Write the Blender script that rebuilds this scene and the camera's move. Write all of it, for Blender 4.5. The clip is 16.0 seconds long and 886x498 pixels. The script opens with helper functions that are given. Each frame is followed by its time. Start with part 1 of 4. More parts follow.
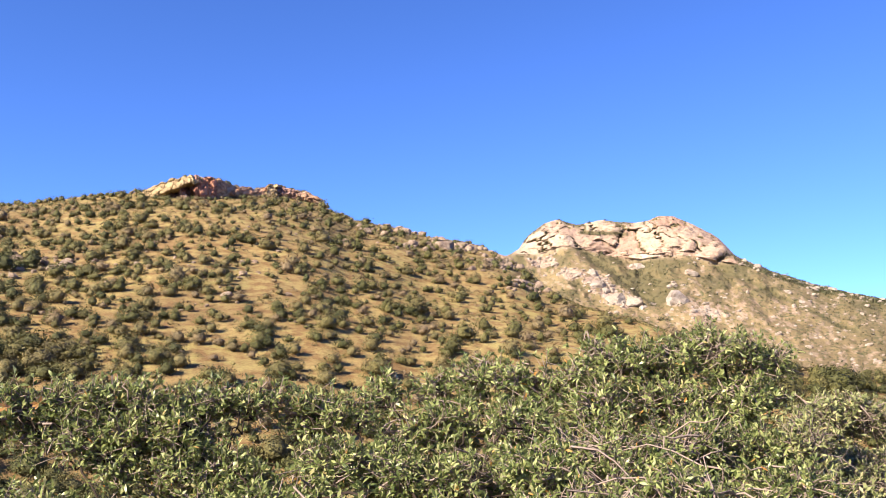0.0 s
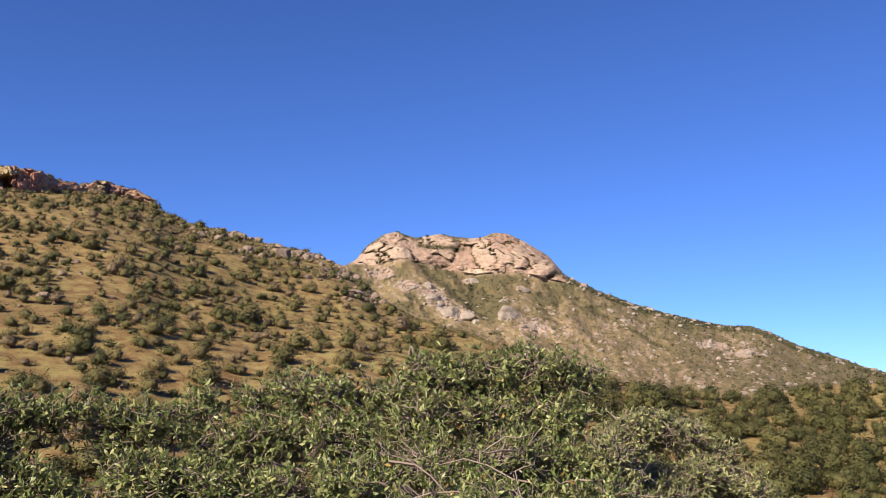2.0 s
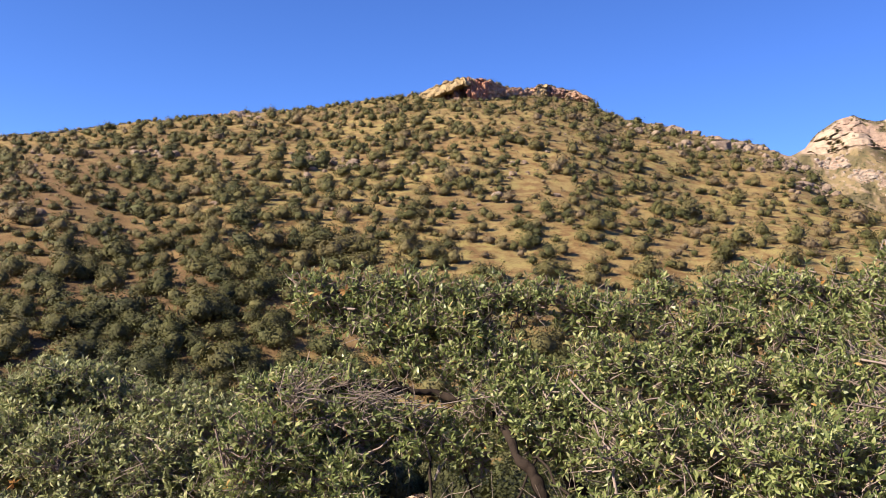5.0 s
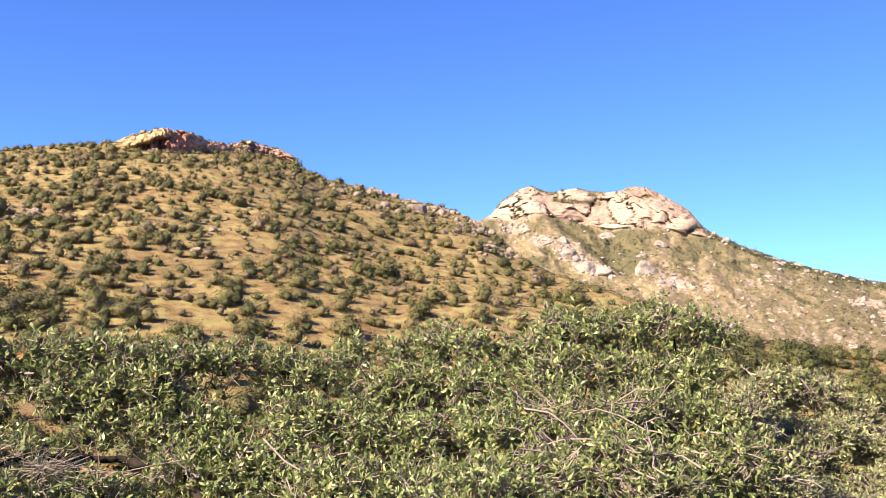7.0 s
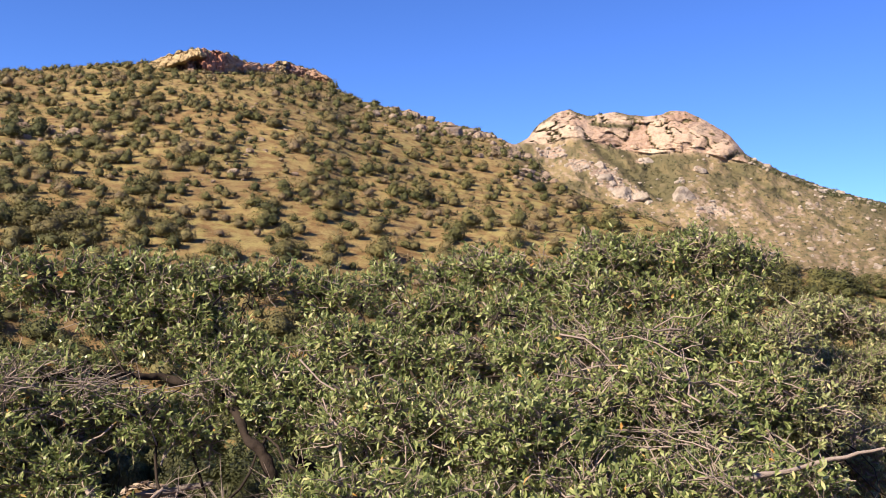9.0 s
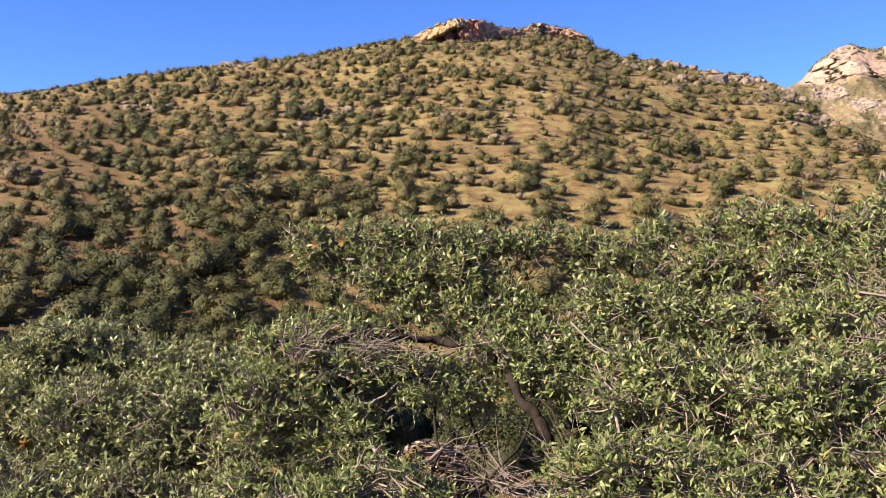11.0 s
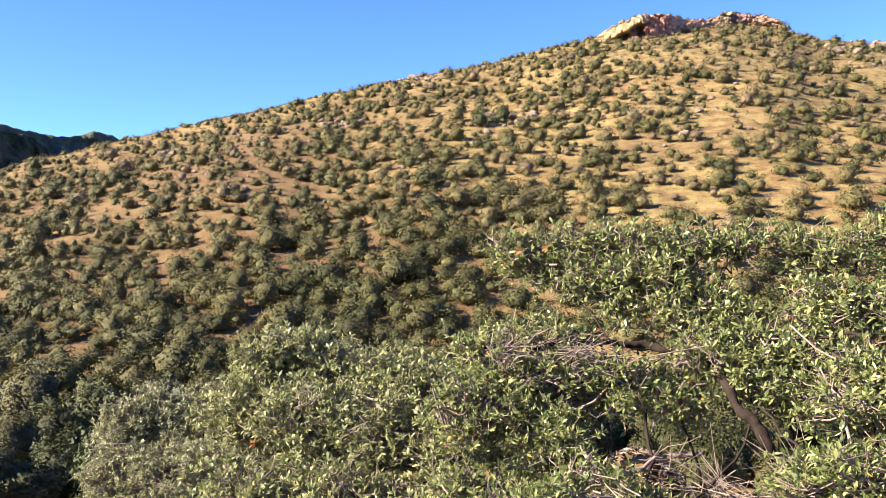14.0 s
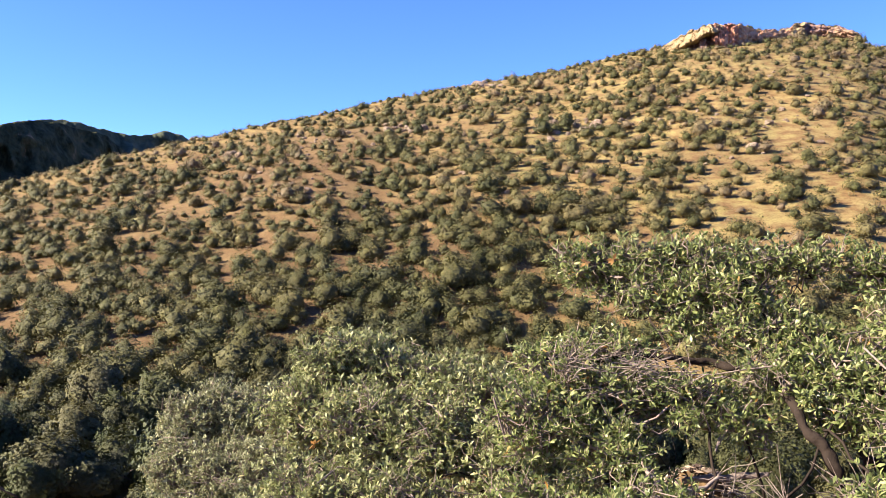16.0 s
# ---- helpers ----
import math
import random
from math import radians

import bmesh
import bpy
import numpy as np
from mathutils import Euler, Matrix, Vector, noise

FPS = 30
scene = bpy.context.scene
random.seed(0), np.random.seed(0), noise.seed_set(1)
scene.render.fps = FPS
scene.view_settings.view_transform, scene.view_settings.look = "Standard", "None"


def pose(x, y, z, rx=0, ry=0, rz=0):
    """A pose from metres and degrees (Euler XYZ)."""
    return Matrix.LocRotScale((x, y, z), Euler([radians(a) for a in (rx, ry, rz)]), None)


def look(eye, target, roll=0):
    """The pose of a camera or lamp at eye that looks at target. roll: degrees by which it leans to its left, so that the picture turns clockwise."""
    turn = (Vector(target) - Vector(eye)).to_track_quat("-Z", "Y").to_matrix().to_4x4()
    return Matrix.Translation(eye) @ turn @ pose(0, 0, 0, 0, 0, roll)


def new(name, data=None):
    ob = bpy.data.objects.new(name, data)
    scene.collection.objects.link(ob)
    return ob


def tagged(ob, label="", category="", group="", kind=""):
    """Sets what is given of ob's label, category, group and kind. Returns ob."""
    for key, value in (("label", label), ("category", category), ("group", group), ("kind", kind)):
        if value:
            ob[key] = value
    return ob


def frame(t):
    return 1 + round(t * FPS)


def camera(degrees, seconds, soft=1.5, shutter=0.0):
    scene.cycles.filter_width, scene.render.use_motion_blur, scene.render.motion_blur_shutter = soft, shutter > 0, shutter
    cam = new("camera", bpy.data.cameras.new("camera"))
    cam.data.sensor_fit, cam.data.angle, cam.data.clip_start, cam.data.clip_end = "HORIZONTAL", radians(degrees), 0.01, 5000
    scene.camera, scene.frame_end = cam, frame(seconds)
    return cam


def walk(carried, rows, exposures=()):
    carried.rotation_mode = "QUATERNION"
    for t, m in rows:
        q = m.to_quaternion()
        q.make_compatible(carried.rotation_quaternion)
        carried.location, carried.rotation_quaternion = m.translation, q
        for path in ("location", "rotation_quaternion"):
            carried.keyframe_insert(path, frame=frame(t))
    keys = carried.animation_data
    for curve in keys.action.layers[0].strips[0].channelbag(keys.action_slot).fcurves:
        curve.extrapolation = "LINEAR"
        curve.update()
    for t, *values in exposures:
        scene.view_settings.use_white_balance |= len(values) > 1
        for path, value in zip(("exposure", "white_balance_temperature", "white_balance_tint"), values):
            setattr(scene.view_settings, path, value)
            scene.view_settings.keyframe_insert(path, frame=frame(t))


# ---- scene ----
cam = camera(53.08, 16.0, soft=0.8)
PATH = [
    (0, pose(0.052, 0.095, 1.590, 98.42, -0.19, -16.00)),
    (0.5, pose(0.068, 0.078, 1.587, 98.23, 0.69, -20.21)),
    (1, pose(0.070, 0.088, 1.585, 97.35, -1.19, -23.34)),
    (1.5, pose(0.082, 0.079, 1.593, 97.80, -0.44, -24.99)),
    (2, pose(0.089, 0.069, 1.605, 99.21, -1.01, -26.68)),
    (2.5, pose(0.090, 0.060, 1.607, 100.44, -1.89, -28.50)),
    (3, pose(0.079, 0.047, 1.608, 101.01, -2.48, -29.46)),
    (3.5, pose(0.060, 0.054, 1.599, 100.12, -3.22, -25.85)),
    (4, pose(0.038, 0.079, 1.594, 96.34, -2.77, -17.69)),
    (4.2, pose(0.021, 0.079, 1.586, 95.48, -3.07, -13.32)),
    (4.5, pose(0.014, 0.070, 1.584, 94.14, -3.00, -7.42)),
    (4.9, pose(0.004, 0.034, 1.586, 92.10, -2.56, -0.48)),
    (5.3, pose(-0.005, -0.015, 1.590, 90.36, -1.88, 3.97)),
    (5.7, pose(-0.011, -0.063, 1.595, 89.54, -1.17, 4.38)),
    (6, pose(-0.012, -0.091, 1.598, 89.92, -0.74, 1.14)),
    (6.3, pose(-0.009, -0.104, 1.601, 91.43, -0.49, -5.84)),
    (6.5, pose(0.005, -0.115, 1.604, 93.05, 0.02, -12.52)),
    (7, pose(0.009, -0.114, 1.596, 96.08, -1.92, -18.04)),
    (7.5, pose(0.015, -0.107, 1.597, 92.04, -0.20, -17.88)),
    (8, pose(0.008, -0.107, 1.596, 92.37, -1.20, -15.92)),
    (8.2, pose(0.009, -0.106, 1.594, 92.14, -2.02, -16.58)),
    (8.7, pose(0.012, -0.091, 1.597, 91.56, -2.38, -16.53)),
    (9.3, pose(0.020, -0.052, 1.604, 90.41, -2.97, -14.47)),
    (9.8, pose(0.026, -0.021, 1.609, 89.55, -3.26, -11.27)),
    (10.3, pose(0.027, -0.007, 1.612, 89.19, -3.08, -6.96)),
    (10.5, pose(0.024, -0.007, 1.610, 89.20, -1.92, -4.83)),
    (11, pose(0.008, 0.032, 1.598, 88.05, -0.43, 0.98)),
    (11.5, pose(-0.021, 0.039, 1.594, 88.12, -1.49, 3.58)),
    (12, pose(-0.047, 0.013, 1.602, 87.75, -1.09, 2.82)),
    (12.5, pose(-0.059, 0.017, 1.588, 86.02, 0.98, 6.20)),
    (13, pose(-0.050, 0.004, 1.596, 87.54, -0.25, 7.46)),
    (13.5, pose(-0.057, 0.010, 1.593, 87.80, 1.21, 10.07)),
    (14, pose(-0.056, 0.013, 1.605, 88.45, 1.54, 13.04)),
    (14.5, pose(-0.074, 0.004, 1.610, 88.46, 0.85, 16.88)),
    (15, pose(-0.085, 0.012, 1.610, 88.34, 0.41, 18.50)),
    (15.5, pose(-0.080, 0.006, 1.610, 88.24, 2.00, 17.20)),
    (16, pose(-0.078, -0.001, 1.615, 88.89, -0.10, 16.90)),
]
EXPOSURES = [(0, 1.82), (0.5, 1.5), (1.0, 1.36), (1.5, 1.22), (3.0, 0.88), (3.5, 0.92), (4.2, 1.0), (6.3, 2.05), (7.0, 1.92), (7.5, 1.63), (10.5, 1.36), (11, 1.55), (12.5, 2.1), (13.5, 2.17), (16, 2.03)]
walk(cam, PATH, EXPOSURES)

# ---------------------------------------------------------------- light
SUN_AZ, SUN_EL = -114.0, 31.0
world = bpy.data.worlds.new("world")
scene.world = world
world.use_nodes = True
wn = world.node_tree.nodes
sky = wn.new("ShaderNodeTexSky")
sky.sky_type, sky.sun_disc = "NISHITA", False
sky.sun_elevation, sky.sun_rotation = radians(SUN_EL), radians(SUN_AZ % 360)
sky.altitude, sky.air_density, sky.dust_density, sky.ozone_density = 2600, 0.9, 0.25, 1.5
wn["Background"].inputs["Strength"].default_value = 0.056
deep = wn.new("ShaderNodeMix")
deep.data_type, deep.blend_type = "RGBA", "MULTIPLY"
deep.inputs[0].default_value, deep.inputs[7].default_value = 1.0, (0.53, 0.80, 1.44, 1)
world.node_tree.links.new(sky.outputs[0], deep.inputs[6])
world.node_tree.links.new(deep.outputs[2], wn["Background"].inputs["Color"])


def way_of(az, el):
    """The unit vector to an azimuth (clockwise from +y) and elevation in degrees."""
    a, e = radians(az), radians(el)
    return Vector((math.sin(a) * math.cos(e), math.cos(a) * math.cos(e), math.sin(e)))


sun = new("sun", bpy.data.lights.new("sun", "SUN"))
sun.data.energy, sun.data.angle, sun.data.color = 5.0, radians(0.53), (1.0, 0.87, 0.67)
sun.matrix_world = look(way_of(SUN_AZ, SUN_EL) * 100, (0, 0, 0))

EYE_Z = 1.6
rng = np.random.default_rng(7)


# ---------------------------------------------------------------- noise and mesh helpers
def lattice(ix, iy, iz, seed):
    h = (ix * 374761393 + iy * 668265263 + iz * 2147483647 + seed * 974634777).astype(np.int64) & 0xFFFFFFFF
    h = ((h ^ (h >> 13)) * 1274126177) & 0xFFFFFFFF
    h = ((h ^ (h >> 16)) * 2246822519) & 0xFFFFFFFF
    return ((h ^ (h >> 15)) & 0xFFFFFF) / float(0xFFFFFF)


def vnoise(x, y, z=0.0, seed=0):
    """Smooth value noise from -1 to 1 over arrays."""
    x, y, z = np.broadcast_arrays(np.asarray(x, float), np.asarray(y, float), np.asarray(z, float))
    ix, iy, iz = (np.floor(a).astype(np.int64) for a in (x, y, z))
    fx, fy, fz = x - ix, y - iy, z - iz
    fx, fy, fz = (a * a * a * (a * (6 * a - 15) + 10) for a in (fx, fy, fz))
    out = 0
    for dx in (0, 1):
        for dy in (0, 1):
            for dz in (0, 1):
                w = (fx if dx else 1 - fx) * (fy if dy else 1 - fy) * (fz if dz else 1 - fz)
                out = out + w * lattice(ix + dx, iy + dy, iz + dz, seed)
    return out * 2 - 1


def fbm(x, y, z=0.0, octaves=4, seed=0):
    total, amp = 0, 1.0
    for o in range(octaves):
        total = total + amp * vnoise(np.asarray(x) * 2 ** o, np.asarray(y) * 2 ** o, np.asarray(z) * 2 ** o, seed + o * 17)
        amp *= 0.5
    return total / 1.6


def cells(x, y, seed=0):
    """Cell noise: distance to the nearest point, to the edge between cells, and the cell's own random value."""
    ix, iy = np.floor(x).astype(np.int64), np.floor(y).astype(np.int64)
    f1, f2, own = np.full(x.shape, 9.0), np.full(x.shape, 9.0), np.zeros(x.shape)
    for dx in (-1, 0, 1):
        for dy in (-1, 0, 1):
            cx, cy = ix + dx, iy + dy
            px, py = cx + lattice(cx, cy, cx * 0, seed), cy + lattice(cx, cy, cx * 0 + 1, seed)
            d = np.hypot(px - x, py - y)
            near = d < f1
            f2 = np.where(near, f1, np.minimum(f2, d))
            own = np.where(near, lattice(cx, cy, cx * 0 + 2, seed), own)
            f1 = np.where(near, d, f1)
    return f1, f2 - f1, own


def step(a, b, x):
    t = np.clip((np.asarray(x, float) - a) / (b - a), 0, 1)
    return t * t * (3 - 2 * t)


def mesh_of(name, verts, faces, material, smooth=False, attrs=None, normals=None):
    """A mesh from arrays; faces is a list of (n, 3) or (n, 4) index arrays; attrs: point floats."""
    me = bpy.data.meshes.new(name)
    verts = np.asarray(verts, np.float32)
    faces = [np.asarray(f, np.int32) for f in faces if len(f)]
    sizes = np.concatenate([np.full(len(f), f.shape[1], np.int32) for f in faces])
    loops = np.concatenate([f.ravel() for f in faces])
    me.vertices.add(len(verts))
    me.vertices.foreach_set("co", verts.ravel())
    me.loops.add(len(loops))
    me.loops.foreach_set("vertex_index", loops)
    me.polygons.add(len(sizes))
    me.polygons.foreach_set("loop_start", np.concatenate([[0], np.cumsum(sizes)[:-1]]).astype(np.int32))
    me.polygons.foreach_set("use_smooth", np.full(len(sizes), smooth))
    for key, values in (attrs or {}).items():
        me.attributes.new(key, "FLOAT", "POINT").data.foreach_set("value", np.asarray(values, np.float32))
    me.update(calc_edges=True)
    me.validate()
    me.materials.append(material)
    if normals is not None:
        me.normals_split_custom_set_from_vertices(np.asarray(normals, np.float32))
    return me


def part(name, mesh, parent, label=""):
    ob = new(name, mesh)
    ob.parent = parent
    return tagged(ob, label) if label else ob


def grid_faces(nu, nv, loop=False):
    """Quads of a grid of nu columns by nv rows, stored column by column."""
    a = np.arange(nu if loop else nu - 1)[:, None] * nv + np.arange(nv - 1)[None, :]
    b = ((np.arange(nu if loop else nu - 1) + 1) % nu)[:, None] * nv + np.arange(nv - 1)[None, :]
    return np.stack([a, b, b + 1, a + 1], -1).reshape(-1, 4)


def tubes(paths, radii, sides):
    """Many tubes at once: paths (n, k, 3), radii (n, k). Returns vertices and quads."""
    paths, radii = np.asarray(paths, float), np.asarray(radii, float)
    n, k, _ = paths.shape
    tang = np.gradient(paths, axis=1)
    tang /= np.linalg.norm(tang, axis=2, keepdims=True) + 1e-9
    ref = np.where(np.abs(tang[..., 2:3]) > 0.9, np.array([1.0, 0, 0]), np.array([0, 0, 1.0]))
    a = np.cross(tang, ref)
    a /= np.linalg.norm(a, axis=2, keepdims=True) + 1e-9
    b = np.cross(tang, a)
    ang = np.arange(sides) * 2 * np.pi / sides
    v = paths[:, :, None] + radii[:, :, None, None] * (np.cos(ang)[:, None] * a[:, :, None] + np.sin(ang)[:, None] * b[:, :, None])
    idx = np.arange(n * k * sides).reshape(n, k, sides)
    nxt = np.roll(idx, -1, axis=2)
    f = np.stack([idx[:, :-1], nxt[:, :-1], nxt[:, 1:], idx[:, 1:]], -1).reshape(-1, 4)
    return v.reshape(-1, 3), f


def unit(v):
    return v / (np.linalg.norm(v, axis=-1, keepdims=True) + 1e-9)


# ---------------------------------------------------------------- materials
def material(name, rough=0.8, spec=0.3):
    m = bpy.data.materials.new(name)
    m.use_nodes = True
    n, l = m.node_tree.nodes, m.node_tree.links
    b = n["Principled BSDF"]
    b.inputs["Roughness"].default_value = rough
    b.inputs["Specular IOR Level"].default_value = spec
    return m, n, l, b


def ramp(n, l, source, stops):
    r = n.new("ShaderNodeValToRGB")
    while len(r.color_ramp.elements) < len(stops):
        r.color_ramp.elements.new(0.5)
    for e, (at, c) in zip(r.color_ramp.elements, stops):
        e.position, e.color = at, (*c, 1)
    l.new(source, r.inputs[0])
    return r.outputs[0]


def noise_tex(n, l, scale, detail=4, rough=0.6, vector=None, stretch=None):
    t = n.new("ShaderNodeTexNoise")
    t.inputs["Scale"].default_value, t.inputs["Detail"].default_value, t.inputs["Roughness"].default_value = scale, detail, rough
    if vector is None:
        vector = n.new("ShaderNodeNewGeometry").outputs["Position"]
    if stretch:
        mp = n.new("ShaderNodeMapping")
        mp.inputs["Scale"].default_value = stretch
        l.new(vector, mp.inputs["Vector"])
        vector = mp.outputs[0]
    l.new(vector, t.inputs["Vector"])
    return t.outputs["Fac"]


def mix(n, l, fac, a, b, mode="MIX"):
    m = n.new("ShaderNodeMix")
    m.data_type, m.blend_type = "RGBA", mode
    for sock, value in ((m.inputs[0], fac), (m.inputs[6], a), (m.inputs[7], b)):
        if isinstance(value, (int, float)):
            sock.default_value = value
        elif isinstance(value, tuple):
            sock.default_value = (*value, 1)
        else:
            l.new(value, sock)
    return m.outputs[2]


def attr(n, name):
    a = n.new("ShaderNodeAttribute")
    a.attribute_name = name
    return a.outputs["Fac"]


def bump(n, l, b, height, strength, distance):
    k = n.new("ShaderNodeBump")
    k.inputs["Strength"].default_value, k.inputs["Distance"].default_value = strength, distance
    l.new(height, k.inputs["Height"])
    l.new(k.outputs[0], b.inputs["Normal"])


def ground_material():
    m, n, l, b = material("dry_grass_slope", 0.95, 0.1)
    broad = noise_tex(n, l, 0.035, 5, 0.6)
    mid = noise_tex(n, l, 0.35, 5, 0.65)
    fine = noise_tex(n, l, 3.0, 4, 0.7)
    grass = ramp(n, l, broad, [(0.3, (0.245, 0.16, 0.073)), (0.45, (0.29, 0.222, 0.096)), (0.58, (0.28, 0.23, 0.092)), (0.72, (0.228, 0.188, 0.07))])
    soil = ramp(n, l, mid, [(0.3, (0.155, 0.092, 0.042)), (0.6, (0.235, 0.155, 0.075))])
    c = mix(n, l, ramp(n, l, mid, [(0.42, (0, 0, 0)), (0.62, (1, 1, 1))]), soil, grass)
    c = mix(n, l, attr(n, "bare"), c, mix(n, l, mid, (0.112, 0.066, 0.035), (0.195, 0.128, 0.069)))
    c = mix(n, l, 0.55, c, ramp(n, l, fine, [(0.35, (0.45, 0.45, 0.42)), (0.6, (1, 1, 1))]), "MULTIPLY")
    l.new(c, b.inputs["Base Color"])
    bump(n, l, b, fine, 0.5, 0.3)
    return m


def rock_material(name, stops, scale=0.3, lichen=(0.10, 0.10, 0.055), lichen_at=0.62):
    m, n, l, b = material(name, 0.9, 0.2)
    c = ramp(n, l, noise_tex(n, l, scale, 6, 0.65), stops)
    c = mix(n, l, ramp(n, l, noise_tex(n, l, scale * 2.3, 5, 0.7), [(lichen_at, (0, 0, 0)), (lichen_at + 0.07, (1, 1, 1))]), c, lichen)
    fine = noise_tex(n, l, scale * 8, 5, 0.7)
    c = mix(n, l, 0.6, c, ramp(n, l, fine, [(0.3, (0.55, 0.5, 0.48)), (0.65, (1, 1, 1))]), "MULTIPLY")
    l.new(c, b.inputs["Base Color"])
    bump(n, l, b, fine, 0.8, 0.35 / scale)
    return m


def mountain_material():
    m, n, l, b = material("granite_mountain", 0.92, 0.15)
    rock = ramp(n, l, noise_tex(n, l, 0.02, 6, 0.6), [(0.3, (0.33, 0.23, 0.185)), (0.5, (0.375, 0.28, 0.225)), (0.7, (0.405, 0.318, 0.253))])
    rock = mix(n, l, 0.8, rock, ramp(n, l, attr(n, "tone"), [(0.0, (0.72, 0.62, 0.58)), (0.5, (0.95, 0.92, 0.88)), (1.0, (1.1, 1.14, 1.08))]), "MULTIPLY")
    rock = mix(n, l, 0.8, rock, ramp(n, l, noise_tex(n, l, 0.12, 6, 0.75), [(0.32, (0.5, 0.46, 0.42)), (0.55, (1.05, 1.05, 1.05))]), "MULTIPLY")
    grass = ramp(n, l, noise_tex(n, l, 0.012, 6, 0.65), [(0.35, (0.14, 0.104, 0.058)), (0.6, (0.212, 0.158, 0.085))])
    speck = noise_tex(n, l, 0.11, 4, 0.75)
    grass = mix(n, l, ramp(n, l, speck, [(0.54, (0, 0, 0)), (0.62, (1, 1, 1))]), grass, (0.085, 0.085, 0.04))
    c = mix(n, l, attr(n, "rock"), grass, rock)
    c = mix(n, l, attr(n, "scrub"), c, mix(n, l, speck, (0.075, 0.065, 0.034), (0.125, 0.104, 0.056)))
    l.new(c, b.inputs["Base Color"])
    bump(n, l, b, noise_tex(n, l, 0.15, 6, 0.7), 0.7, 6.0)
    return m


def foliage_material(name, stops, per_tree=True, translucent=0.15, rough=0.6, mottle=0):
    m, n, l, b = material(name, rough, 0.3)
    island = n.new("ShaderNodeNewGeometry").outputs["Random Per Island"]
    if per_tree == "object":
        whole = n.new("ShaderNodeObjectInfo").outputs["Random"]
    elif per_tree:
        whole = attr(n, "tint")
    else:
        whole = island
    c = ramp(n, l, whole, stops)
    c = mix(n, l, 0.75, c, ramp(n, l, island, [(0.0, (0.7, 0.7, 0.7)), (1.0, (1.15, 1.15, 1.1))]), "MULTIPLY")
    if mottle:
        fine = noise_tex(n, l, mottle, 5, 0.7)
        c = mix(n, l, 0.85, c, ramp(n, l, fine, [(0.34, (0.5, 0.52, 0.5)), (0.5, (0.95, 0.95, 0.95)), (0.66, (1.35, 1.32, 1.25))]), "MULTIPLY")
        bump(n, l, b, fine, 0.9, 0.7 / mottle)
    l.new(c, b.inputs["Base Color"])
    if translucent:
        t = n.new("ShaderNodeBsdfTranslucent")
        l.new(c, t.inputs["Color"])
        s = n.new("ShaderNodeMixShader")
        s.inputs[0].default_value = translucent
        l.new(b.outputs[0], s.inputs[1])
        l.new(t.outputs[0], s.inputs[2])
        l.new(s.outputs[0], n["Material Output"].inputs[0])
    return m


def bark_material(name, dark, light):
    m, n, l, b = material(name, 0.9, 0.15)
    t = noise_tex(n, l, 60, 5, 0.7)
    l.new(mix(n, l, noise_tex(n, l, 9, 3), mix(n, l, t, dark, light), light), b.inputs["Base Color"])
    bump(n, l, b, t, 0.6, 0.01)
    return m


GROUND = ground_material()
MOUNTAIN = mountain_material()
OAKS = foliage_material("oak_foliage", [(0.0, (0.056, 0.060, 0.018)), (0.25, (0.090, 0.087, 0.027)), (0.55, (0.130, 0.115, 0.041)), (0.82, (0.160, 0.130, 0.056)), (0.9, (0.18, 0.132, 0.075)), (1.0, (0.20, 0.145, 0.09))], True, 0.1, mottle=1.6)
JUNIPER = foliage_material("juniper_foliage", [(0.0, (0.045, 0.057, 0.020)), (0.5, (0.070, 0.082, 0.027)), (1.0, (0.10, 0.104, 0.038))], "object", 0.1, mottle=3.5)
OAK_NEAR = foliage_material("valley_oak_foliage", [(0.0, (0.046, 0.052, 0.017)), (0.5, (0.072, 0.074, 0.026)), (1.0, (0.110, 0.100, 0.039))], "object", 0.1, mottle=3.0)
SCRUB = foliage_material("scrub_foliage", [(0.0, (0.06, 0.065, 0.03)), (1.0, (0.10, 0.09, 0.045))], True, 0.0)
BARK = bark_material("oak_bark", (0.05, 0.038, 0.03), (0.14, 0.11, 0.09))
BARK_BLACK = bark_material("black_oak_bark", (0.010, 0.007, 0.006), (0.034, 0.024, 0.019))
TWIG = bark_material("grey_twig", (0.115, 0.083, 0.07), (0.28, 0.222, 0.195))
LEAF_TONES = [(0.0, (0.085, 0.12, 0.038)), (0.4, (0.178, 0.215, 0.075)), (0.75, (0.272, 0.302, 0.118)), (0.95, (0.36, 0.37, 0.18)), (0.99, (0.42, 0.36, 0.17)), (0.998, (0.45, 0.22, 0.06))]
LEAF_SINGLE = foliage_material("loose_green_oak_leaf", LEAF_TONES, "object", 0.33, 0.38)
LEAF = foliage_material("green_oak_leaf", LEAF_TONES, False, 0.42, 0.36)
LEAF_GREY = foliage_material("grey_green_leaf", [(0.0, (0.155, 0.165, 0.08)), (0.5, (0.25, 0.26, 0.142)), (0.9, (0.35, 0.35, 0.21)), (1.0, (0.38, 0.36, 0.21))], False, 0.3, 0.4)
LEAF_PALE = foliage_material("pale_oak_leaf", [(0.0, (0.13, 0.152, 0.055)), (0.4, (0.205, 0.228, 0.095)), (0.75, (0.28, 0.292, 0.14)), (0.95, (0.34, 0.335, 0.18)), (1.0, (0.42, 0.36, 0.18))], False, 0.33, 0.46)
WITHERED = foliage_material("withered_orange_leaf", [(0.0, (0.30, 0.14, 0.05)), (1.0, (0.50, 0.30, 0.12))], False, 0.3, 0.5)
